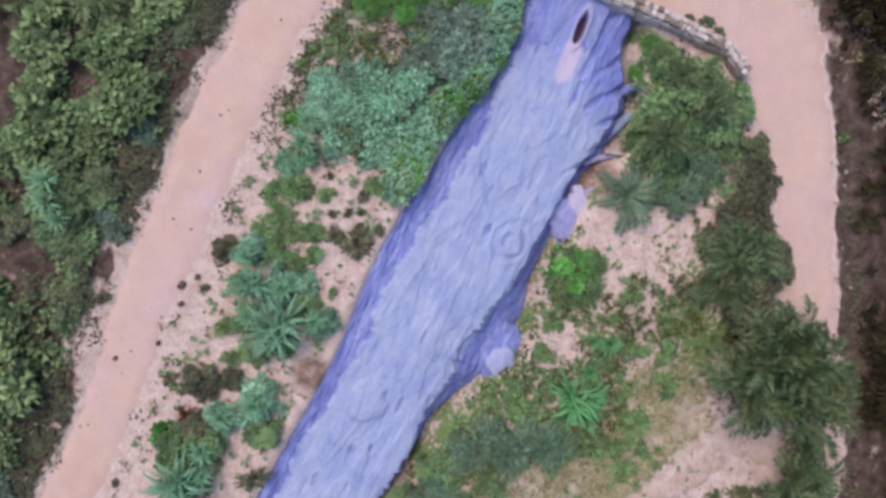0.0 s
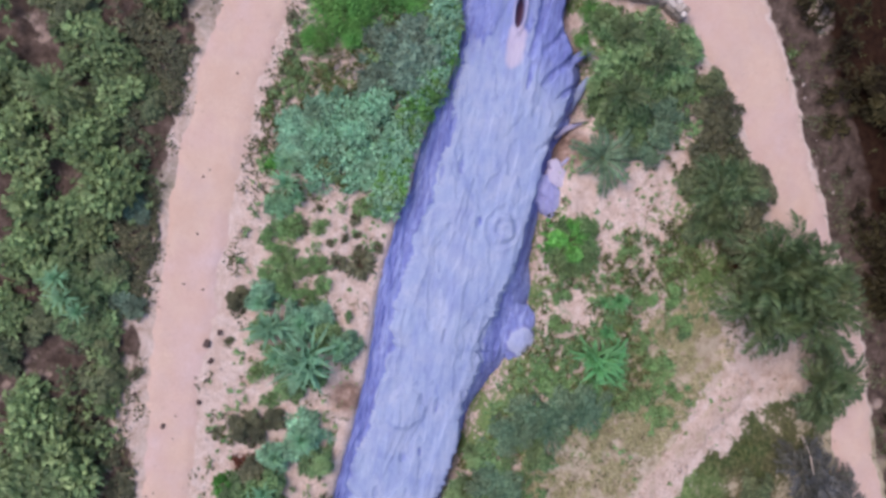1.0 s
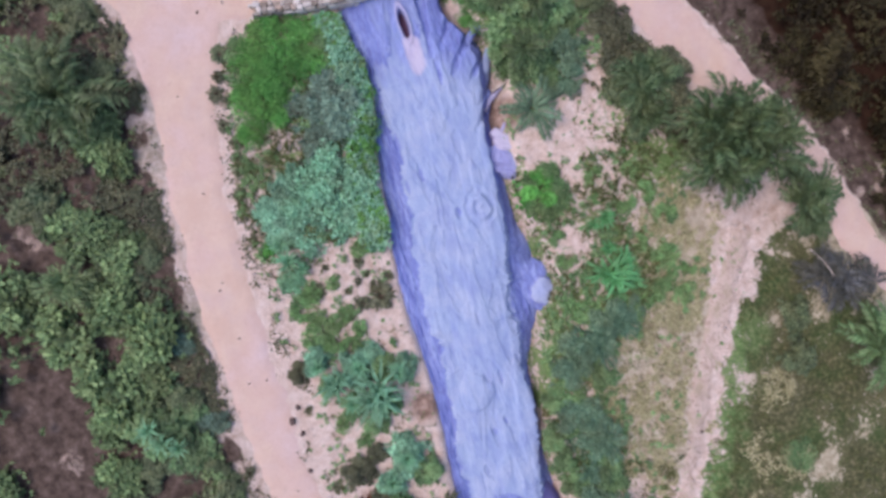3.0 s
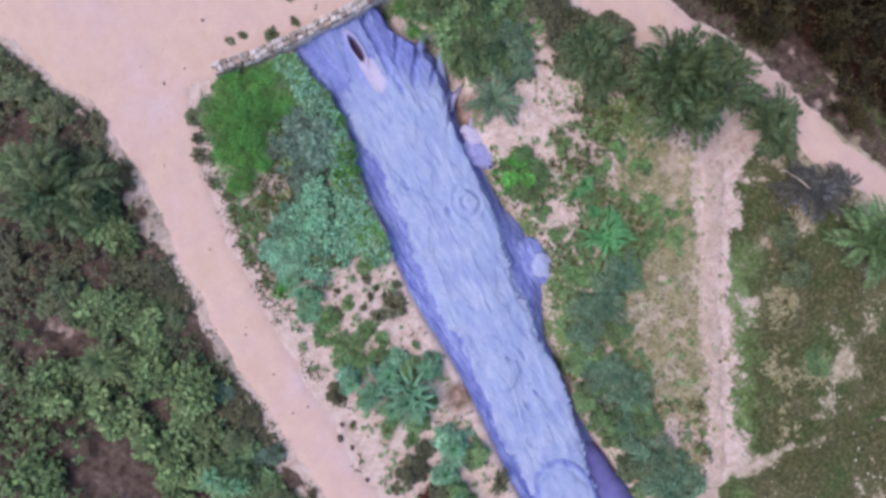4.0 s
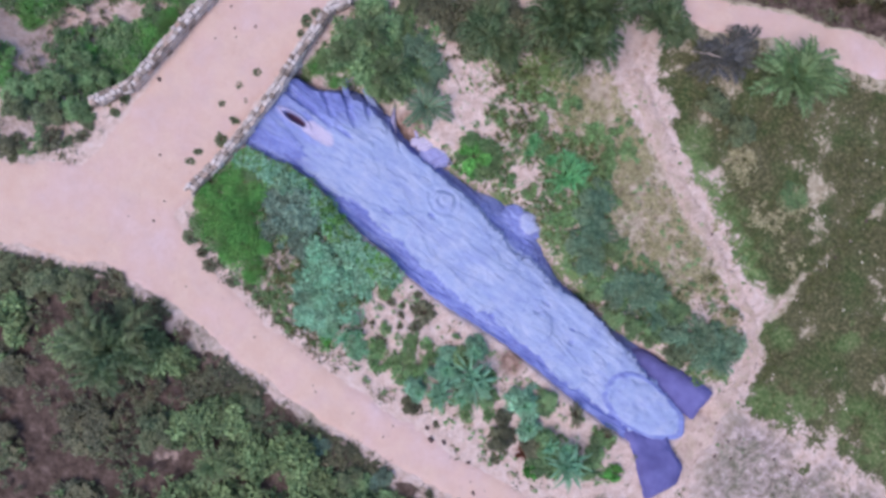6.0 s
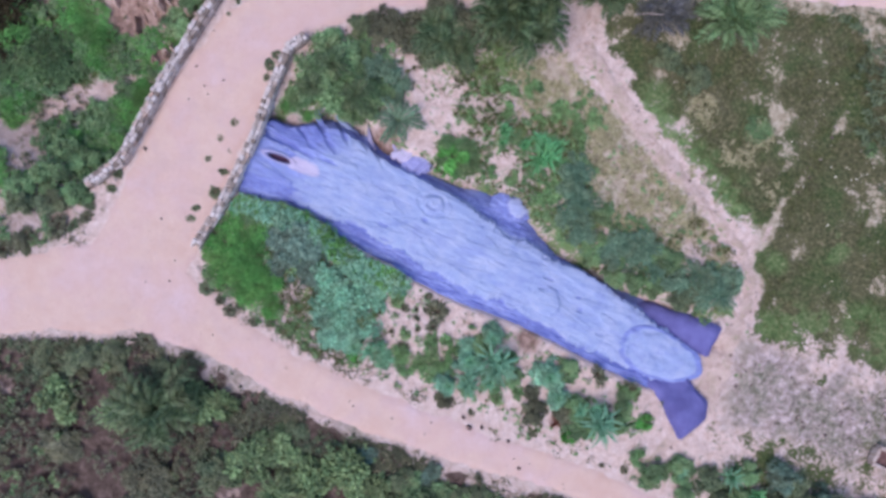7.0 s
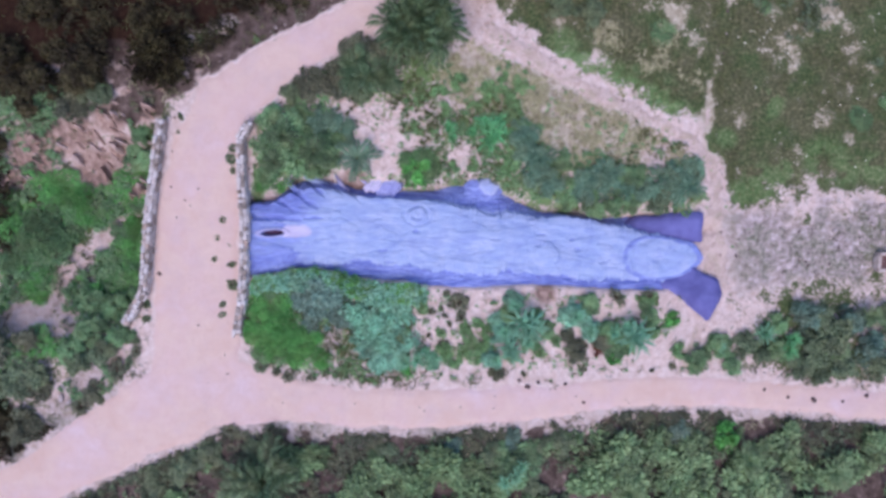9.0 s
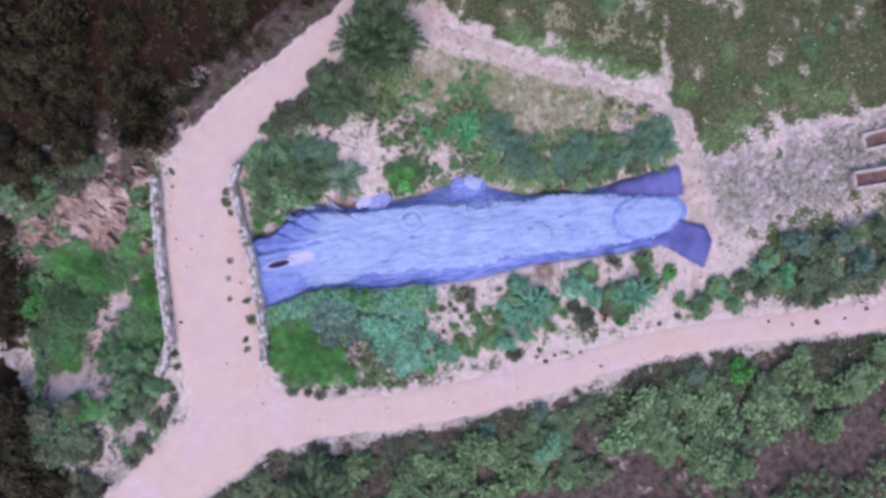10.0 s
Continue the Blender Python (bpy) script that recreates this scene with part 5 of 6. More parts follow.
plant(WHORL_DUSK, [(19.2, -3.9, 0.85), (21.6, -4.1, 0.8), (22.5, -5.5, 0.9)], "dusky blue-green shrub beside the stony clearing", "shrub", "shrubs by the clearing")
plant(GREEN_YUCCA, [(18.15, -5.5, 0.7), (18.5, -5.0, 0.5)], "bright green yucca among dark shrubs", "yucca", "yuccas", 0.2)
plant(YUCCA, [(16.95, -4.7, 0.85), (14.8, -5.3, 0.45)], "pale green yucca among dark shrubs", "yucca", "yuccas", 0.2)

# beyond the bridge
plant(DARK_COVER + COVER, [(-17.2, 0.1, 1.3), (-16.1, 0.4, 1.2), (-18.0, -0.9, 1.2), (-17.4, -2.1, 1.0), (-15.3, 1.4, 1.0), (-14.6, 0.75, 0.65), (-16.3, 1.9, 0.9), (-17.8, -1.4, 1.0), (-17.3, -3.0, 0.6), (-18.6, 0.9, 1.0)], "green leafy ground cover in the gully", "ground cover", "ground cover by the bridge")
plant(COVER, [(-13.3, -0.9, 0.8), (-13.0, 0.2, 0.7), (-13.4, -2.3, 0.9), (-14.3, -3.0, 0.8), (-13.9, -1.6, 0.6)], "fresh green leafy ground cover", "ground cover", "ground cover by the bridge")
plant(WHORL_GREEN, [(-13.3, -2.1, 0.65), (-14.1, -1.9, 0.7), (-14.5, -3.2, 0.75), (-13.6, -3.4, 0.65), (-12.75, 1.2, 0.4), (-12.5, 3.6, 0.7), (-12.35, 4.6, 0.5), (-14.4, -4.5, 0.8), (-13.0, -4.6, 0.7), (-15.1, -5.3, 0.75), (-12.6, -2.9, 0.5)], "green shrub below the bridge", "shrub", "shrubs below the bridge")
plant(WHORL_OLIVE, [(-14.9, -5.7, 0.6), (-13.8, -5.3, 0.5), (-17.0, -6.5, 0.9), (-18.3, -6.7, 0.9), (-13.9, 6.2, 0.7)], "dark shrub at the bridge approach", "shrub", "shrubs at the bridge approach")
plant(WHORL_DRAB, [(-18.3, -5.2, 0.9), (-14.3, -7.3, 0.45), (-16.6, -6.9, 0.6), (-17.2, -8.6, 0.7), (-15.0, 5.6, 0.7), (-17.2, -4.9, 0.6)], "brownish shrub at the bridge approach", "shrub", "shrubs at the bridge approach")
# these two take the leaf colour darkened for vignetting
plant(WHORL_VIGNETTE, [(-14.6, 7.3, 1.2), (-16.6, 6.4, 1.2)], "dark shrub at the bridge approach", "shrub", "shrubs at the bridge approach")

# woods across the lower road
plant(BUSH_FERN, [(-6.55, -11.2, 1.6), (-5.8, -10.6, 1.0), (-7.4, -11.3, 1.1), (-6.4, -12.0, 1.0)], "large dark green fern-like plant at the woods' edge", "fern", "ferns of the woods", 0.5)
plant(FAN, [(10.4, -12.2, 0.9), (16.2, -10.8, 0.9), (-0.9, -12.8, 0.95), (-8.0, -12.0, 0.8), (20.5, -11.4, 1.0)], "green dwarf palm at the edge of the woods", "palm", "palms of the woods", 0.3, 0.8)
plant(FAN, [(17.4, -5.3, 0.6), (20.3, -5.4, 0.9), (22.2, -3.9, 0.7)], "green dwarf palm beside the stony clearing", "palm", "shrubs by the clearing", 0.3)
plant(WOODS_BUSH, [(1.4, -10.6, 1.1), (2.7, -11.6, 1.15), (2.8, -12.7, 1.0), (0.3, -11.9, 1.0), (0.7, -13.6, 1.0), (-0.7, -11.4, 0.85), (-1.6, -10.9, 0.75), (-2.6, -12.2, 0.9), (4.1, -12.8, 0.95), (5.6, -13.1, 0.9), (9.3, -10.8, 1.2), (8.6, -11.9, 0.9), (10.7, -11.3, 1.2), (10.6, -12.7, 0.9), (12.1, -10.3, 1.0), (12.6, -11.6, 1.0), (13.6, -12.1, 1.15), (12.7, -13.3, 1.2), (13.8, -10.6, 0.9), (16.5, -12.0, 1.15), (17.2, -10.7, 0.85), (15.8, -11.1, 0.8), (18.4, -10.2, 0.9), (19.4, -11.5, 0.9), (21.5, -11.6, 1.0), (19.0, -13.3, 1.0), (14.1, -14.1, 1.0), (22.8, -10.4, 0.9), (-4.4, -10.4, 0.75), (-5.4, -10.5, 0.85), (-10.3, -12.5, 0.8)], "green rounded shrub of the woods", "shrub", "shrubs of the woods", 0.0, 0.75)
plant(WHORL_OLIVE, [(-10.4, -10.7, 0.7), (-11.6, -11.2, 0.6), (-9.2, -10.2, 0.6), (3.9, -10.3, 0.7), (6.4, -10.0, 0.5), (5.9, -11.9, 0.6), (7.3, -10.0, 0.6), (-7.0, -9.9, 0.6), (15.4, -12.9, 0.8), (-3.6, -12.9, 0.9), (7.0, -13.2, 0.9), (18.0, -12.4, 0.8), (11.4, -10.0, 0.5), (-1.0, -10.1, 0.5)], "dark olive shrub of the woods", "shrub", "shrubs of the woods", 0.0, 0.7)
plant(YUCCA, [(4.9, -11.2, 0.6), (5.2, -10.7, 0.5), (4.4, -11.5, 0.5)], "blue-green strap-leaved yucca in the woods", "yucca", "yuccas", 0.6)
plant(WHORL_GREEN, [(4.85, -11.1, 1.1), (5.7, -10.6, 0.7), (4.2, -10.2, 0.65)], "green star-leaved shrub of the woods", "shrub", "shrubs of the woods", 0.0, 0.7)
plant(WHORL_DUSK, [(12.9, -9.6, 0.6), (2.0, -9.95, 0.5), (4.9, -9.7, 0.55)], "dusky blue-green shrub at the woods' edge", "shrub", "shrubs of the woods", 0.0, 0.7)
plant(BRIGHT_BUSH, [(15.2, -9.75, 0.75)], "bright yellow-green bush at the woods' edge", "bush")


def scatter(count, area, inside, lo, hi, seed, gap, taken):
    rng = random.Random(seed)
    out = []
    for _ in range(count * 30):
        if len(out) >= count:
            break
        x, y, r = rng.uniform(area[0], area[2]), rng.uniform(area[1], area[3]), rng.uniform(lo, hi)
        if not inside(x, y, r) or any((x - a) ** 2 + (y - b) ** 2 < (gap * (r + c)) ** 2 for a, b, c in taken):
            continue
        out.append((x, y, r))
        taken.append((x, y, r))
    return out


def clear_of_roads(x, y, r):
    return min(float(strip(np.array([x]), np.array([y]), s)[0]) for s in ROADS) > r * 0.95


TAKEN = [(a, b, c * 1.1) for a, b, c in WOOD_GAPS]
WOODS = scatter(26, (-16, -20, 26, -13.6), lambda x, y, r: clear_of_roads(x, y, r + 0.25), 0.7, 1.3, 71, 0.7, TAKEN)
plant(WOODS_BUSH, [w for w in WOODS if w[0] > -4], "green rounded shrub of the woods", "shrub", "shrubs of the woods", 0.0, 0.7)
plant(WHORL_DRAB, [(x, y, r * 0.85) for x, y, r in WOODS if x <= -4], "brownish olive shrub of the woods", "shrub", "shrubs of the woods", 0.0, 0.55)
# outlying shrubs, with lens vignetting put into their leaf colour
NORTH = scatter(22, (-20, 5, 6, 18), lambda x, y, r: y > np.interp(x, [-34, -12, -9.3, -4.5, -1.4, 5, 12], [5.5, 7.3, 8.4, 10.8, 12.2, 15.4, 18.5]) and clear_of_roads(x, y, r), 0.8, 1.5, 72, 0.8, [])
for i, kinds in enumerate((WHORL_VIGNETTE, LEAFY_VIGNETTE)):
    plant(kinds, NORTH[i::2], "dark shrub of the dense thicket, reddened and darkened for lens vignetting", "shrub", "shrubs of the thicket")
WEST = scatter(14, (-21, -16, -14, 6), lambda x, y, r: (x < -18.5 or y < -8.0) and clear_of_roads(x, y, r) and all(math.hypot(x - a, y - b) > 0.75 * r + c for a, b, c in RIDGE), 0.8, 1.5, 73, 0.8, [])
plant(WHORL_VIGNETTE, WEST, "dark shrub west of the bridge, reddened and darkened for lens vignetting", "shrub", "shrubs of the western scrub")


def thicket(name, mat, seed, count, area, inside, lo, hi, label, length=0.26, width=0.085, gaps=-0.05):
    """Uncountable scrub: stars of leaves over an uneven canopy with gaps."""
    rng = np.random.RandomState(seed)
    x, y = rng.uniform(area[0], area[2], count), rng.uniform(area[1], area[3], count)
    h = WAVE(x * 0.42 + seed, y * 0.42, 3)
    ok = inside(x, y) & (h + 0.35 * WAVE2(x * 1.6, y * 1.6 + seed, 2) > gaps) & (road_edge(x, y) > 0.12)
    x, y, h = x[ok], y[ok], h[ok]
    rise = smooth_step(0.3, 2.6, np.minimum.reduce([strip(x, y, r) for r in ROADS]))
    z = ground_z(x, y) + 0.05 + rise * (lo + (hi - lo) * np.clip(h + 0.3, 0, 1)) * rng.uniform(0.35, 1.0, len(x))
    per = 7
    p = np.repeat(np.stack([x, y, z], 1), per, 0)
    a = rng.uniform(0, 6.283, len(p))
    d = np.stack([np.cos(a), np.sin(a), rng.uniform(0.0, 0.9, len(p))], 1)
    V, f = leaves(rng, p, d, length, width, 0.3)
    ob = mesh_object(name, V, f, mat)
    floats(ob, "tone", np.repeat(0.4 * WAVE3(x * 1.3, y * 1.3, 2) + rng.uniform(-0.15, 0.15, len(x)), per * 4))
    tagged(ob, label, "scrub", kind="stuff")


def in_south(x, y):
    return y < np.interp(x, [-60, -18.4, -13.4, -9, -5.8, 4.7, 10, 16, 23, 60], [-26, -13.5, -10.9, -9.3, -9.2, -9.8, -9.2, -9.0, -9.6, -11.5]) + 0.4 * WAVE2(x * 1.1, y * 1.1, 3) - 30 * (blobs(x, y, WOOD_GAPS) > 0.35)


def in_north(x, y):
    return y > np.interp(x, [-60, -12, -9.3, -4.5, -1.4, 5, 10, 60], [4.5, 6.9, 8.2, 10.6, 12.1, 15.1, 17.5, 33]) + 0.5 * WAVE2(x, y, 3)


def in_west(x, y):
    return ((x < -18.3) & (y > -12) & (y < 6) | (y < -8.6) & (x < -11)) & ~in_south(x, y) & (blobs(x, y, RIDGE) < 0.3)


def in_east(x, y):
    return (np.hypot(x - 2, y) > 19 + 3 * WAVE(x * 0.3, y * 0.3, 2)) & (y > 8) & (x > 6) & ~in_north(x, y)


thicket("woods_foliage", WOODS_LEAF, 75, 12000, (-32, -24, 34, -8.5), lambda x, y: in_south(x, y) & ((x > -3) | (WAVE2(x * 1.3, y * 1.3, 3) > 0.15)), 0.1, 0.8, "dense green scrub with dark gaps", 0.2, 0.12, 0.2)
thicket("woods_undergrowth", OLIVE, 76, 11000, (-32, -24, 34, -8.5), in_south, 0.05, 0.45, "dark olive undergrowth", 0.2, 0.09, 0.06)
def in_fringe(x, y):
    """The low ragged margin between the lower road and the woods."""
    e = np.minimum.reduce([strip(x, y, r) for r in ROADS])
    return (y < -7.6) & in_south(x, y - 1.2) & (e < 1.9 + WAVE(x, y, 2))


thicket("margin_scrub", DRAB, 94, 24000, (-20, -14, 26, -8), in_fringe, 0.02, 0.2, "low brownish scrub along the road's margin", 0.13, 0.065, 0.0)
thicket("mauve_scrub", DRAB, 96, 3200, (-20, -18, -2, -8.5), lambda x, y: in_south(x, y - 0.6), 0.05, 0.4, "sparse brownish scrub in the woods", 0.18, 0.07, -0.02)
# outer scrub north and west: vignetting is in the leaf colour here too
thicket("north_scrub", VIGNETTE, 77, 34000, (-34, 4, 30, 30), in_north, 0.2, 1.4, "dark scrub across the road, darkened further for lens vignetting")
thicket("west_scrub", VIGNETTE, 78, 16000, (-34, -24, -11, 6), in_west, 0.15, 1.1, "dark scrub west of the bridge, darkened further for lens vignetting")
thicket("field_scrub", OLIVE, 79, 5000, (6, 8, 32, 26), in_east, 0.1, 0.5, "low dark scrub in rough grass")


def in_strip(x, y):
    """Between the trunk and the roads, off the bare patches."""
    south = (y < np.interp(x, LOG_X, LOG_SOUTH) - 0.25) & (x > -7.2) & (x < 13) & (y > -8)
    north = (y > np.interp(x, LOG_X, LOG_NORTH) + 0.2) & (x > -7.0) & (y < np.interp(x, [-7, 4, 8.6, 13.4, 14.4, 15], [9, 8.6, 6.2, 4.2, 2.6, 0]))
    bare = blobs(x, y, [(2.0, -3.7, 1.7), (7.0, -3.6, 1.7), (6.8, -5.6, 1.6), (-1.6, 4.6, 1.4), (-0.6, 3.7, 1.3), (-2.2, 2.9, 1.1), (2.5, 3.5, 0.8), (9.6, -6.9, 1.2), (6.0, 6.0, 1.0), (1.9, 6.2, 0.8), (8.2, -5.0, 1.0), (7.6, 5.3, 1.6), (9.6, 4.7, 1.3), (4.9, 6.8, 1.0)])
    return (south | north) & (bare + 0.5 * WAVE3(x * 1.1, y * 1.1, 3) < 0.35) & (north | (x < 0) | (WAVE2(x * 1.7, y * 1.7, 3) > 0.12)) & (road_edge(x, y) > 0.15) & (path_edge(x, y) > 0.2)


def in_gully(x, y):
    bare = blobs(x, y, TAN_SLOPE) + 0.45 * blobs(x, y, RUST_BANK)
    return (x < wall_x(WALL_WEST, y) - 0.3) & (y > -7.5) & (y < 6.5) & (x > -19) & (bare + 0.25 * WAVE3(x * 2, y * 2, 3) < 0.4)


thicket("gully_scrub", GREEN, 89, 4500, (-19, -7.5, -11, 6.5), in_gully, 0.05, 0.4, "dark scrub in the gully below the bridge", 0.2, 0.08, 0.02)
thicket("slope_weeds", DRAB, 95, 1800, (-19, -7.5, -11.5, 6.5), lambda x, y: (x < wall_x(WALL_WEST, y) - 0.4) & (road_edge(x, y) > 0.4), 0.02, 0.15, "brownish weeds on the gully slope", 0.15, 0.06, 0.0)
thicket("gully_grass", LAWN, 93, 6000, (-19, -5.5, -11.5, 3), in_gully, 0.02, 0.22, "fresh green grass on the gully slope", 0.15, 0.05, -0.12)
def in_bank(x, y):
    edge = np.interp(x, LOG_X, LOG_SOUTH)
    return (x > -7.2) & (x < 0.8) & (y < edge - 0.02) & (y > edge - 0.9)


thicket("bank_weeds", LAWN, 90, 1500, (-7.2, -3.6, 1, -1.6), in_bank, 0.1, 0.45, "fresh green weeds on the trunk's bank", 0.15, 0.07, -0.6)
thicket("bank_growth", TEAL, 91, 900, (-7.2, -3.6, 1, -1.6), in_bank, 0.1, 0.5, "blue-green growth on the trunk's bank", 0.2, 0.07, -0.6)
thicket("low_growth", WEED, 84, 9000, (-7.5, -8, 15, 10), in_strip, 0.02, 0.22, "low green growth on sandy soil", 0.17, 0.07, 0.12)
thicket("low_weeds", GREEN, 85, 5000, (-7.5, -8, 15, 10), in_strip, 0.02, 0.2, "low dark green weeds on sandy soil", 0.16, 0.06, 0.15)
thicket("sand_weeds", WEED, 97, 3200, (-7, -7, 12, 8), lambda x, y: (((y > np.interp(x, LOG_X, LOG_NORTH) + 0.3) & (y < 7)) | ((y < np.interp(x, LOG_X, LOG_SOUTH) - 0.3) & (y > -6.9))) & (road_edge(x, y) > 0.2) & (path_edge(x, y) > 0.2) & (WAVE3(x * 2.4, y * 2.4, 3) > 0.05), 0.01, 0.12, "small green weeds dotted over sandy soil", 0.13, 0.055, -0.3)
thicket("dry_weeds", BLADE, 86, 9000, (-7.5, -8, 15, 10), in_strip, 0.02, 0.16, "dry straw-coloured weeds on sandy soil", 0.15, 0.05)
FIELD = scatter(20, (9, 3, 34, 24), lambda x, y, r: y > np.interp(x, [9, 13.4, 15, 34], [8.0, 6.2, 2.4, 2.2]) and clear_of_roads(x, y, r), 0.3, 0.7, 74, 1.1, [])
plant(DARK_COVER, FIELD, "low green shrub in the rough grass", "shrub", "shrubs of the grass field", 0.0, 0.55)


# ---- small growth: grass, weeds, pebbles ----
def grass_field():
    rng = np.random.RandomState(81)
    n = 46000
    x, y = rng.uniform(-20, 27, n), rng.uniform(-9, 17, n)
    field = smooth_step(0.0, 1.2, y - np.interp(x, [-2, 4, 8.6, 13.4, 14.6, 15, 40], [12.5, 9.8, 7.2, 5.0, 3.0, 1.7, 1.2])) * smooth_step(3, 5, x)
    odds = 0.30 * smooth_step(-0.2, 0.5, WAVE2(x * 1.7, y * 1.7, 4)) + 0.6 * field * smooth_step(-0.1, 0.35, WAVE(x * 0.6, y * 0.6, 4)) + 0.35 * blobs(x, y, [(2.9, 5.2, 2.4), (7.2, 4.4, 2.6), (10.5, 3.6, 2.6), (-1.2, -5.2, 2.4), (3.5, 3.0, 1.4)])
    ok = (rng.rand(n) < odds) & (road_edge(x, y) > 0.1) & (path_edge(x, y) > 0.1) & ((strip(x, y, SCREE) > 0.3) | (WAVE(x * 1.4, y * 1.4, 3) > 0.25))
    lx = (x > -7.4) & (x < 14.9) & (y < np.interp(x, LOG_X, LOG_NORTH) + 0.1) & (y > np.interp(x, LOG_X, LOG_SOUTH) - 0.1)
    ok &= ~lx
    x, y = x[ok], y[ok]
    p = np.stack([x, y, ground_z(x, y) - 0.01], 1)
    p = np.repeat(p, 4, 0) + np.concatenate([rng.uniform(-0.06, 0.06, (len(x) * 4, 2)), np.zeros((len(x) * 4, 1))], 1)
    a = rng.uniform(0, 6.283, len(p))
    d = np.stack([np.cos(a), np.sin(a), rng.uniform(0.3, 1.3, len(p))], 1)
    V, f = leaves(rng, p, d, 0.17, 0.035, 0.3)
    tagged(mesh_object("grass", V, f, BLADE), "rough green and straw-coloured grass", "grass", kind="stuff")


grass_field()


def field_flowers():
    rng = np.random.RandomState(87)
    x, y = rng.uniform(13, 27, 400), rng.uniform(2.5, 13, 400)
    ok = rng.rand(400) < 0.5 * smooth_step(0.0, 0.5, WAVE3(x * 0.8, y * 0.8, 3))
    x, y = x[ok], y[ok]
    p = np.repeat(np.stack([x, y, ground_z(x, y) + 0.16], 1), 5, 0)
    a = rng.uniform(0, 6.283, len(p))
    d = np.stack([np.cos(a), np.sin(a), 0.3 + 0 * a], 1)
    V, f = leaves(rng, p, d, 0.06, 0.05, 0.1)
    tagged(mesh_object("white_flowers", V, f, PETAL), "tiny white flowers in rough grass", "flowers", kind="stuff")


field_flowers()


def dry_grass():
    rng = np.random.RandomState(92)
    n = 10000
    x, y = rng.uniform(1, 14, n), rng.uniform(2, 10, n)
    m = 0.6 * blobs(x, y, [(11.5, 8.3, 0.9), (13.3, 7.4, 0.8), (9.4, 9.2, 0.8), (12.2, 9.4, 0.7)]) + blobs(x, y, [(7.5, 5.0, 2.6), (9.8, 4.4, 2.2), (6.0, 6.8, 1.6), (3.0, 7.4, 1.8), (4.6, 6.2, 1.6), (12.0, 4.0, 1.2)])
    ok = (rng.rand(n) < m * smooth_step(-0.35, 0.35, WAVE(x * 1.5, y * 1.5, 3))) & (path_edge(x, y) > 0.05)
    x, y = x[ok], y[ok]
    p = np.repeat(np.stack([x, y, ground_z(x, y) - 0.01], 1), 7, 0)
    a = rng.uniform(0, 6.283, len(p))
    d = np.stack([np.cos(a), np.sin(a), rng.uniform(0.2, 1.2, len(p))], 1)
    V, f = leaves(rng, p, d, 0.2, 0.04, 0.35)
    tagged(mesh_object("dry_grass", V, f, STRAW), "yellowing dry grass beside the foot path", "grass", kind="stuff")


dry_grass()


def verge_stalks():
    rng = np.random.RandomState(98)
    n = 4200
    x, y = rng.uniform(-18, 22, n), rng.uniform(-14, 10, n)
    e = road_edge(x, y)
    south = (y < -8.0) & (e > 0.25) & (e < 1.5)
    west = blobs(x, y, [(-14.6, -6.6, 1.5), (-15.6, -7.8, 1.3), (-13.2, -5.4, 0.9)]) > 0.3
    north = blobs(x, y, [(-11.9, 6.1, 1.2), (-10.6, 7.0, 1.0), (-9.4, 7.8, 0.9), (-13.2, 5.4, 1.2), (-4.6, 5.9, 0.7)]) > 0.3
    ok = (south | west | north) & (e > 0.2) & (rng.rand(n) < 0.8 * smooth_step(-0.1, 0.3, WAVE(x * 1.2, y * 1.2, 3)))
    x, y = x[ok], y[ok]
    p = np.repeat(np.stack([x, y, ground_z(x, y) + 0.02], 1), 6, 0)
    p[:, :2] += 0.07 * rng.randn(len(p), 2)
    a = rng.uniform(0, 6.283, len(p))
    d = np.stack([np.cos(a), np.sin(a), rng.uniform(0.05, 0.8, len(p))], 1)
    V, f = leaves(rng, p, d, 0.30, 0.03, 0.3)
    tagged(mesh_object("dry_stalks", V, f, STRAW), "bleached dry stalks on the road's verge", "grass", kind="stuff")


verge_stalks()


def roadside_weeds():
    rng = np.random.RandomState(82)
    n = 30000
    x, y = rng.uniform(-20, 25, n), rng.uniform(-14, 17, n)
    e = road_edge(x, y)
    ok = (e > -0.05) & (e < 0.6) & (rng.rand(n) < 0.75 * smooth_step(-0.2, 0.35, WAVE3(x * 1.6, y * 1.6, 3)))
    ok &= (y < -6) | (x > -6.5) | (x < -12.2)
    ok &= ~((y > -7.9) & (y < -5) & (x > 3) & (x < 18) & (rng.rand(n) < 0.75))
    x, y = x[ok], y[ok]
    k = 9
    p = np.repeat(np.stack([x, y, ground_z(x, y)], 1), k, 0)
    a = rng.uniform(0, 6.283, len(p))
    p[:, :2] += 0.11 * rng.randn(len(p), 2)
    d = np.stack([np.cos(a), np.sin(a), rng.uniform(0.2, 1.2, len(p))], 1)
    V, f = leaves(rng, p, d, 0.13, 0.06, 0.3)
    tagged(mesh_object("roadside_weeds", V, f, DRAB), "low dull green weeds along the road's edge", "weeds", kind="stuff")


roadside_weeds()


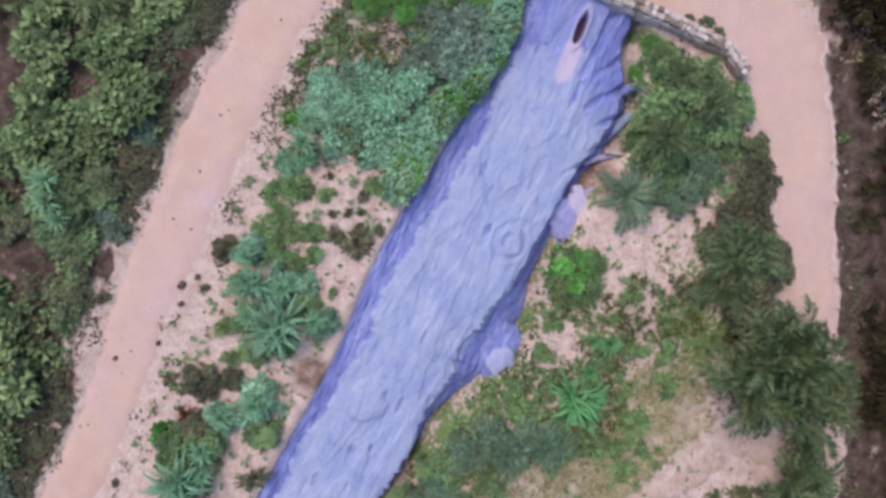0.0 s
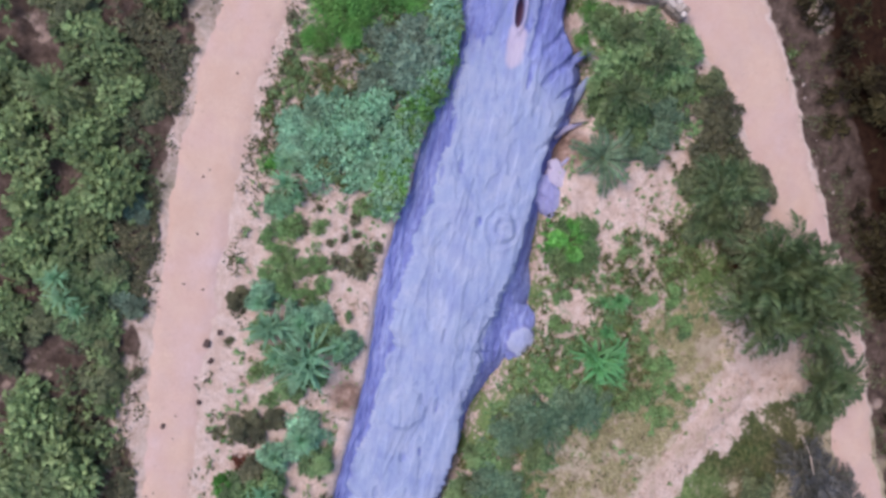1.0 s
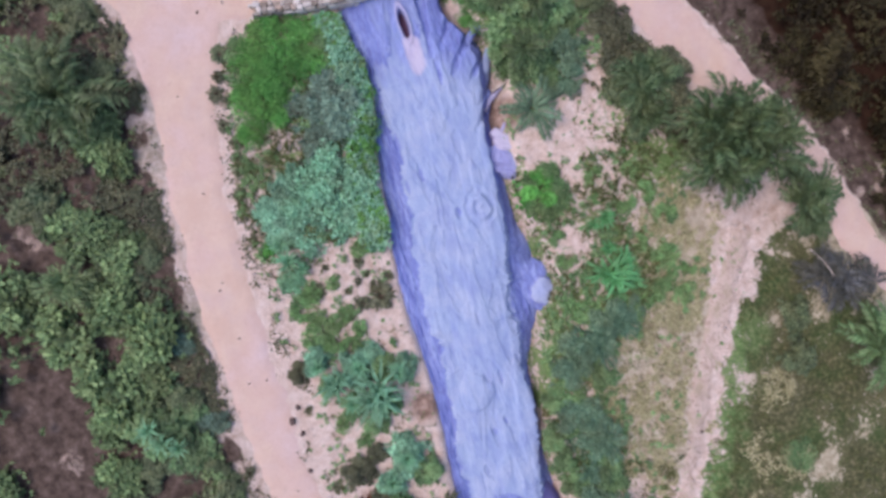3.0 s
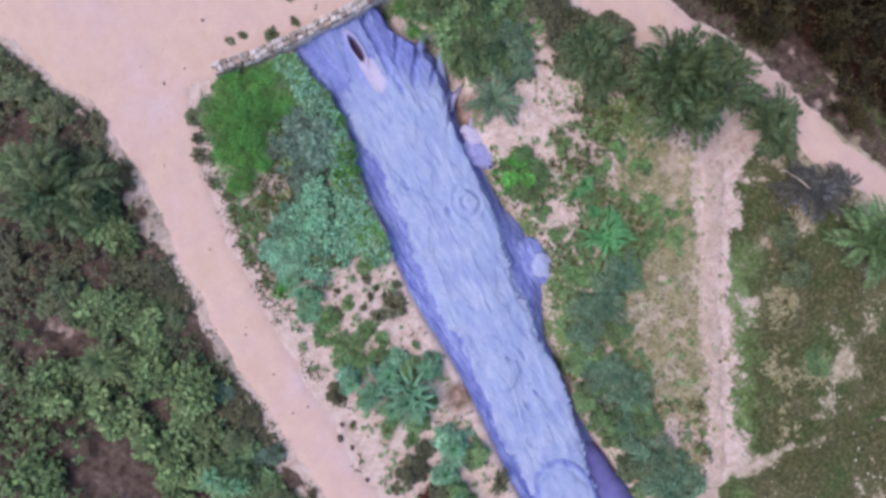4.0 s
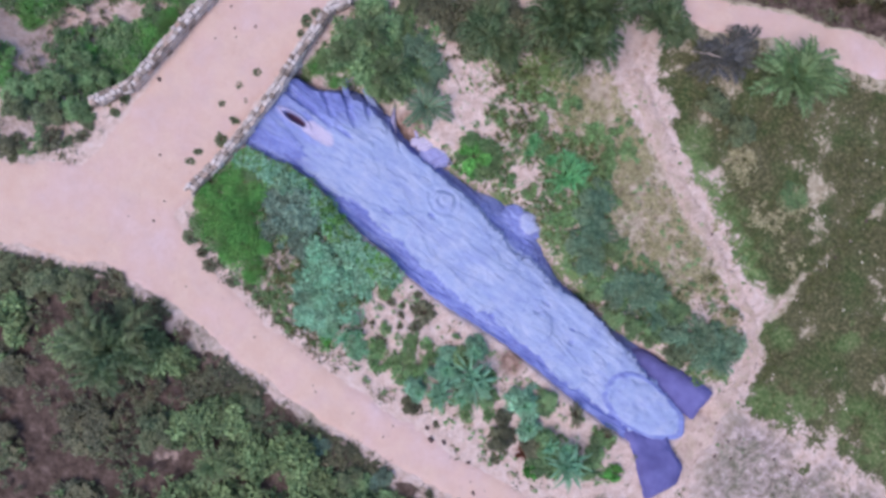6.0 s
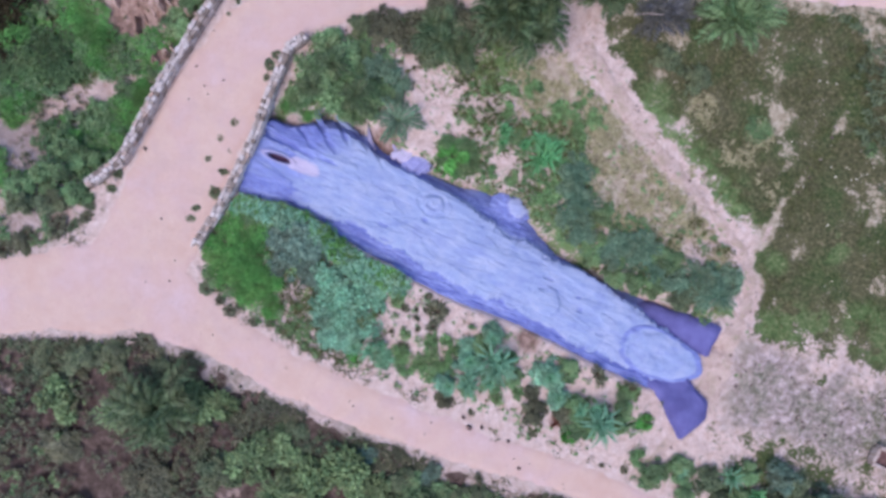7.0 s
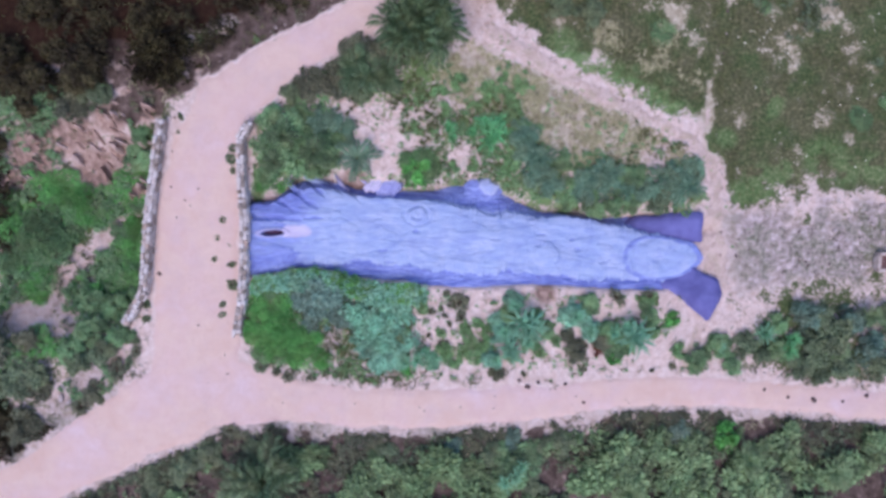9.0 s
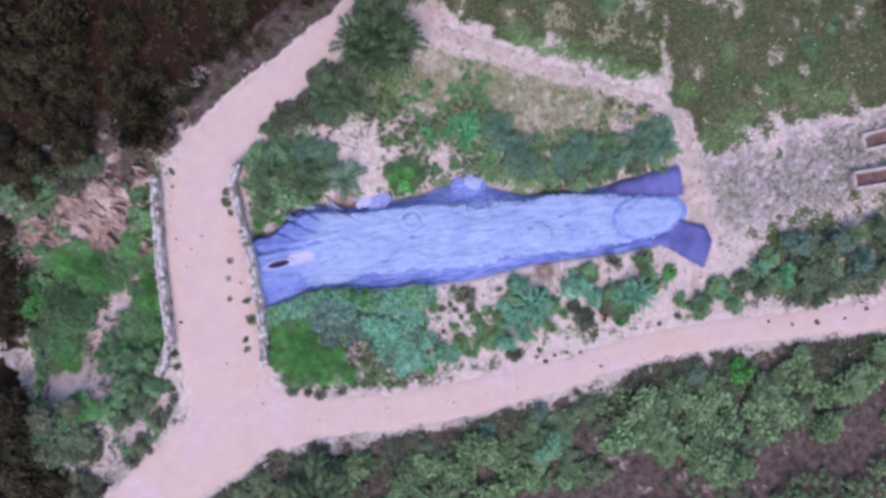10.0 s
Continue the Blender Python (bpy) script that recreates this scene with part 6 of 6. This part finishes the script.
def pebbles():
    rng = np.random.RandomState(83)
    n = 9000
    x, y = rng.uniform(-20, 27, n), rng.uniform(-11, 13, n)
    near = np.minimum.reduce([strip(x, y, STRIP) - 0.1, strip(x, y, SCREE) - 0.5, path_edge(x, y), np.abs(road_edge(x, y) - 0.2) - 0.1])
    ok = (near < 0) & (rng.rand(n) < 0.85)
    x, y = x[ok], y[ok]
    s = 0.025 + 0.07 * rng.rand(len(x)) ** 3
    cube = np.array([(1, 0, 0), (0, 1, 0), (-1, 0, 0), (0, -1, 0), (0, 0, 0.8), (0, 0, -0.6)], float)
    tri = np.array([(0, 1, 4), (1, 2, 4), (2, 3, 4), (3, 0, 4), (1, 0, 5), (2, 1, 5), (3, 2, 5), (0, 3, 5)])
    V = cube[None] * s[:, None, None] * rng.uniform(0.6, 1.3, (len(x), 6, 1)) + np.stack([x, y, ground_z(x, y) + 0.03], 1)[:, None]
    F = (np.arange(len(x))[:, None, None] * 6 + tri[None]).reshape(-1, 3)
    half = rng.rand(len(x)) < 0.72
    m = np.repeat(half, 8)
    for name, mat, sel in (("pebbles", PALEROCK, m), ("gravel", ROCK, ~m)):
        used, inv = np.unique(F[sel], return_inverse=True)
        tagged(mesh_object(name, V.reshape(-1, 3)[used], inv.reshape(-1, 3), mat), "loose stones on dirt", "gravel", kind="stuff")


pebbles()


def soil_specks():
    rng = np.random.RandomState(88)
    n = 5200
    x, y = rng.uniform(-7.3, 27, n), rng.uniform(-7, 10, n)
    bare = blobs(x, y, [(2.0, -3.7, 1.7), (7.0, -3.6, 1.7), (6.8, -5.8, 1.6), (-1.6, 4.6, 1.6), (-0.6, 3.7, 1.5), (-2.2, 2.9, 1.1), (2.5, 3.5, 0.9), (9.6, -6.7, 1.2), (6.0, 6.0, 1.2), (1.9, 6.2, 1.0), (8.2, -5.0, 1.2), (16.0, -0.5, 1.0), (14.6, 1.0, 1.0), (14.3, 3.4, 0.9), (10.0, 6.1, 0.9), (12.0, 5.2, 0.9), (7.6, 7.3, 0.9), (5.0, 8.7, 1.0)])
    ok = (bare > 0.3) & (rng.rand(n) < 0.5) & (road_edge(x, y) > 0.1)
    inside = (x < 14.9) & (y < np.interp(x, LOG_X, LOG_NORTH) + 0.1) & (y > np.interp(x, LOG_X, LOG_SOUTH) - 0.1)
    ok &= ~inside
    x, y = x[ok], y[ok]
    size = 0.5 + rng.rand(len(x)) ** 2
    k = 12
    p = np.repeat(np.stack([x, y, ground_z(x, y) + 0.01], 1), k, 0)
    a = rng.uniform(0, 6.283, len(p))
    d = np.stack([np.cos(a), np.sin(a), rng.uniform(0.1, 0.9, len(p))], 1)
    V, f = leaves(rng, p, d, 1.0, 0.4, 0.2)
    V = ((V.reshape(-1, 4, 3) - p[:, None]) * (0.075 * np.repeat(size, k))[:, None, None] + p[:, None]).reshape(-1, 3)
    tagged(mesh_object("seedlings", V, f, WEED), "tiny light green seedlings dotted over bare sand", "weeds", kind="stuff")


soil_specks()

ROCKS = []
for s in range(4):
    me = rough_stone(90 + s, 1, 0.8, 0.6)
    me.materials.clear()
    me.materials.append(ROCK)
    ROCKS.append(me)


PALE_ROCKS = []
for s in range(3):
    me = rough_stone(96 + s, 1, 0.8, 0.7)
    me.materials.clear()
    me.materials.append(PALEROCK)
    PALE_ROCKS.append(me)


def rocks(rows, label, group):
    for x, y, r in rows:
        ob = new("rock", SPIN.choice(ROCKS))
        ob.matrix_basis = pose(x, y, ground_z1(x, y) + 0.02 + r * 0.25, 0, 0, SPIN.uniform(0, 360)) @ Matrix.Diagonal((r * 1.6, r * 1.5, r * 1.3, 1))
        tagged(ob, label, "rock", group)


rocks([(17.2, -7.5, 0.10), (18.4, -7.9, 0.10), (19.7, -8.05, 0.16), (21.2, -8.15, 0.10), (22.4, -7.9, 0.12), (8.3, -8.0, 0.09), (5.6, -7.2, 0.14), (6.1, -7.0, 0.10), (-11.3, -1.8, 0.10), (5.2, -6.9, 0.10), (7.4, -7.1, 0.09)], "dark stone lying on the dirt road", "stones on the road")
PEBBLE = random.Random(17)
rocks([(PEBBLE.uniform(-10.9, -8.3), PEBBLE.uniform(-8.2, 4.5), PEBBLE.uniform(0.03, 0.065)) for _ in range(12)] + [(PEBBLE.uniform(-6, 12), PEBBLE.uniform(-8.3, -7.6), PEBBLE.uniform(0.03, 0.06)) for _ in range(12)], "small dark stone lying on the dirt road", "stones on the road")
plant(DARK_TUFT, [(-8.45, 0.65, 0.55), (-8.75, -0.15, 0.6), (-8.85, -1.15, 0.6), (-8.1, -1.4, 0.8), (-8.05, -2.3, 0.9), (-8.5, -3.2, 0.6), (-8.55, -3.7, 0.6), (-8.1, 3.4, 0.8), (-8.0, 2.9, 0.7), (-8.0, 3.9, 0.7), (-8.2, -0.5, 0.5), (-10.4, 4.6, 0.5), (-10.3, 5.3, 0.5)], "dark weed tuft on the bridge deck", "weed", "weeds on the bridge")


# ---- weathered earth outcrops on the bank beyond the bridge ----
def outcrop(x, y, lx, ly, tall, turn, mat, label):
    n, m = 26, 18
    u, w = np.meshgrid(np.linspace(-1, 1, n), np.linspace(-1, 1, m), indexing="ij")
    ca, sa = math.cos(turn), math.sin(turn)
    X = x + u * lx * ca - w * ly * sa
    Y = y + u * lx * sa + w * ly * ca
    dome = np.clip(0.8 - (u * u + w * w) - 0.9 * WAVE2(X * 2.6, Y * 2.6, 4), -0.3, 1)
    Z = ground_z(X, Y) - 0.25 + tall * (dome + 0.5 * np.abs(WAVE(X * 2.6, Y * 2.6, 3)) * (dome > 0)) + 0.25 * np.sign(dome) * np.abs(dome) ** 0.5
    i = (np.arange(n - 1)[:, None] * m + np.arange(m - 1)[None]).ravel()
    ob = mesh_object("earth_outcrop", np.stack([X.ravel(), Y.ravel(), Z.ravel()], 1), np.stack([i, i + m, i + m + 1, i + 1], 1), mat)
    tagged(ob, label, "outcrop", "outcrops beyond the bridge")


BANK = random.Random(8)
for bx, by, br in RUST_BANK:
    for _ in range(7):
        x, y = bx + BANK.uniform(-0.8, 0.8) * br, by + BANK.uniform(-0.8, 0.8) * br
        if road_edge(np.array([x]), np.array([y]))[0] > 0.5 and x < wall_x(WALL_WEST, y) - 0.5:
            outcrop(x, y, BANK.uniform(0.25, 0.6), BANK.uniform(0.10, 0.2), BANK.uniform(0.2, 0.4), 2.3 + BANK.uniform(-0.4, 0.4), BANK.choice((CLAY, PINKROCK)), "rust-red eroded earth outcrop on the bank")


# ---- raised beds at the clearing's far end ----
def bed(x, y, lx, ly, turn, label):
    base = new("garden_bed")
    base.matrix_basis = pose(x, y, ground_z1(x, y), 0, 0, turn)
    tagged(base, label, "garden bed", "garden beds")
    for px, py, sx, sy in ((0, ly / 2, lx, 0.16), (0, -ly / 2, lx, 0.16), (-lx / 2, 0, 0.16, ly - 0.17), (lx / 2, 0, 0.16, ly - 0.17)):
        bm = bmesh.new()
        bmesh.ops.create_cube(bm, size=1, matrix=Matrix.Translation((px, py, 0.12)) @ Matrix.Diagonal((sx, sy, 0.34, 1)))
        bmesh.ops.bevel(bm, geom=bm.edges[:], offset=0.02, segments=2, affect="EDGES")
        part("border", bm, DRYWOOD, base, "bleached wooden border")
    n = 14
    gx, gy = np.meshgrid(np.linspace(-lx / 2 + 0.07, lx / 2 - 0.07, n * 2), np.linspace(-ly / 2 + 0.07, ly / 2 - 0.07, n))
    gz = 0.10 + 0.07 * WAVE(gx * 3 + x, gy * 3, 3)
    i = (np.arange(n - 1)[:, None] * n * 2 + np.arange(n * 2 - 1)[None]).ravel()
    mesh_object("soil", np.stack([gx.ravel(), gy.ravel(), gz.ravel()], 1), np.stack([i, i + 1, i + 1 + n * 2, i + n * 2], 1), DARKSOIL, base, True, "dark turned soil")


bed(24.1, -1.36, 2.8, 0.8, -2, "raised garden bed with pale wooden border and dark soil")
bed(24.9, 0.55, 2.6, 0.8, 3, "raised garden bed with pale border beside gravel")
for row in [(23.17, 1.41, 0.2), (23.84, 0.85, 0.17), (24.4, 0.0, 0.2), (23.1, 0.12, 0.15), (24.51, 1.17, 0.17), (23.84, 1.73, 0.14), (22.6, 0.5, 0.12), (22.0, -0.2, 0.1), (21.4, 0.7, 0.12), (22.3, 1.1, 0.12), (20.6, 0.2, 0.1), (-12.55, -3.75, 0.17), (-12.8, -3.95, 0.15), (-13.0, -4.1, 0.14), (-13.65, -5.3, 0.18), (-15.65, -7.4, 0.18), (-15.3, -7.6, 0.15)]:
    ob = new("rock", SPIN.choice(PALE_ROCKS))
    ob.matrix_basis = pose(row[0], row[1], ground_z1(row[0], row[1]) + 0.02 + row[2] * 0.3, 0, 0, SPIN.uniform(0, 360)) @ Matrix.Diagonal((row[2] * 1.9, row[2] * 1.3, row[2] * 1.2, 1))
    tagged(ob, "pale rough stone lying on gravel", "rock", "pale stones")
stick = new("dead_branch")
stick.matrix_basis = pose(-3.5, 2.75, ground_z1(-3.5, 2.75) + 0.25)
tagged(stick, "short bleached dead branch by the trunk", "branch")
tube("branch", [(0.1, -0.35, 0, 0.07), (0, 0.05, 0.1, 0.06), (-0.1, 0.35, 0.1, 0.03)], DRYWOOD, stick, 8)

stick = new("dead_branch")
stick.matrix_basis = pose(5.4, 11.75, ground_z1(5.4, 11.75) + 0.55)
tagged(stick, "long bleached dead branch beside a dark dwarf palm", "branch")
tube("branch", [(-0.5, -0.15, -0.3, 0.03), (0.0, 0.0, 0.05, 0.025), (0.5, 0.1, 0.2, 0.012)], DRYWOOD, stick, 8)
build_parapet("stone_parapet_wall", WALL_EAST, "low rough stone parapet beside the trunk's gully")
build_parapet("stone_parapet_wall", WALL_WEST, "low rough stone parapet of pale rubble")

for kinds in (SAND_TUFT, WHORL_DUSK, WHORL_FERN, WOODS_BUSH, LEAFY_WEED, DARK_COVER, BUSH_FERN, FAN, BANK_FERN, WHORL_DRAB, GREEN_YUCCA, WHORL_TEAL, WHORL_GREEN, WHORL_OLIVE, LEAFY_TEAL, LEAFY_GREEN, SLATE_PALM, GREEN_PALM, WHORL_VIGNETTE, LEAFY_VIGNETTE, LEAFY_JADE, BRIGHT_BUSH, COVER, RED_BUSH, PALM, BIG_PALM, YUCCA, DARK_TUFT, STAR_YUCCA, STAR_VIVID):
    for base in kinds:
        if not base.get("used"):
            for ob in (*base.children_recursive, base):
                bpy.data.objects.remove(ob)
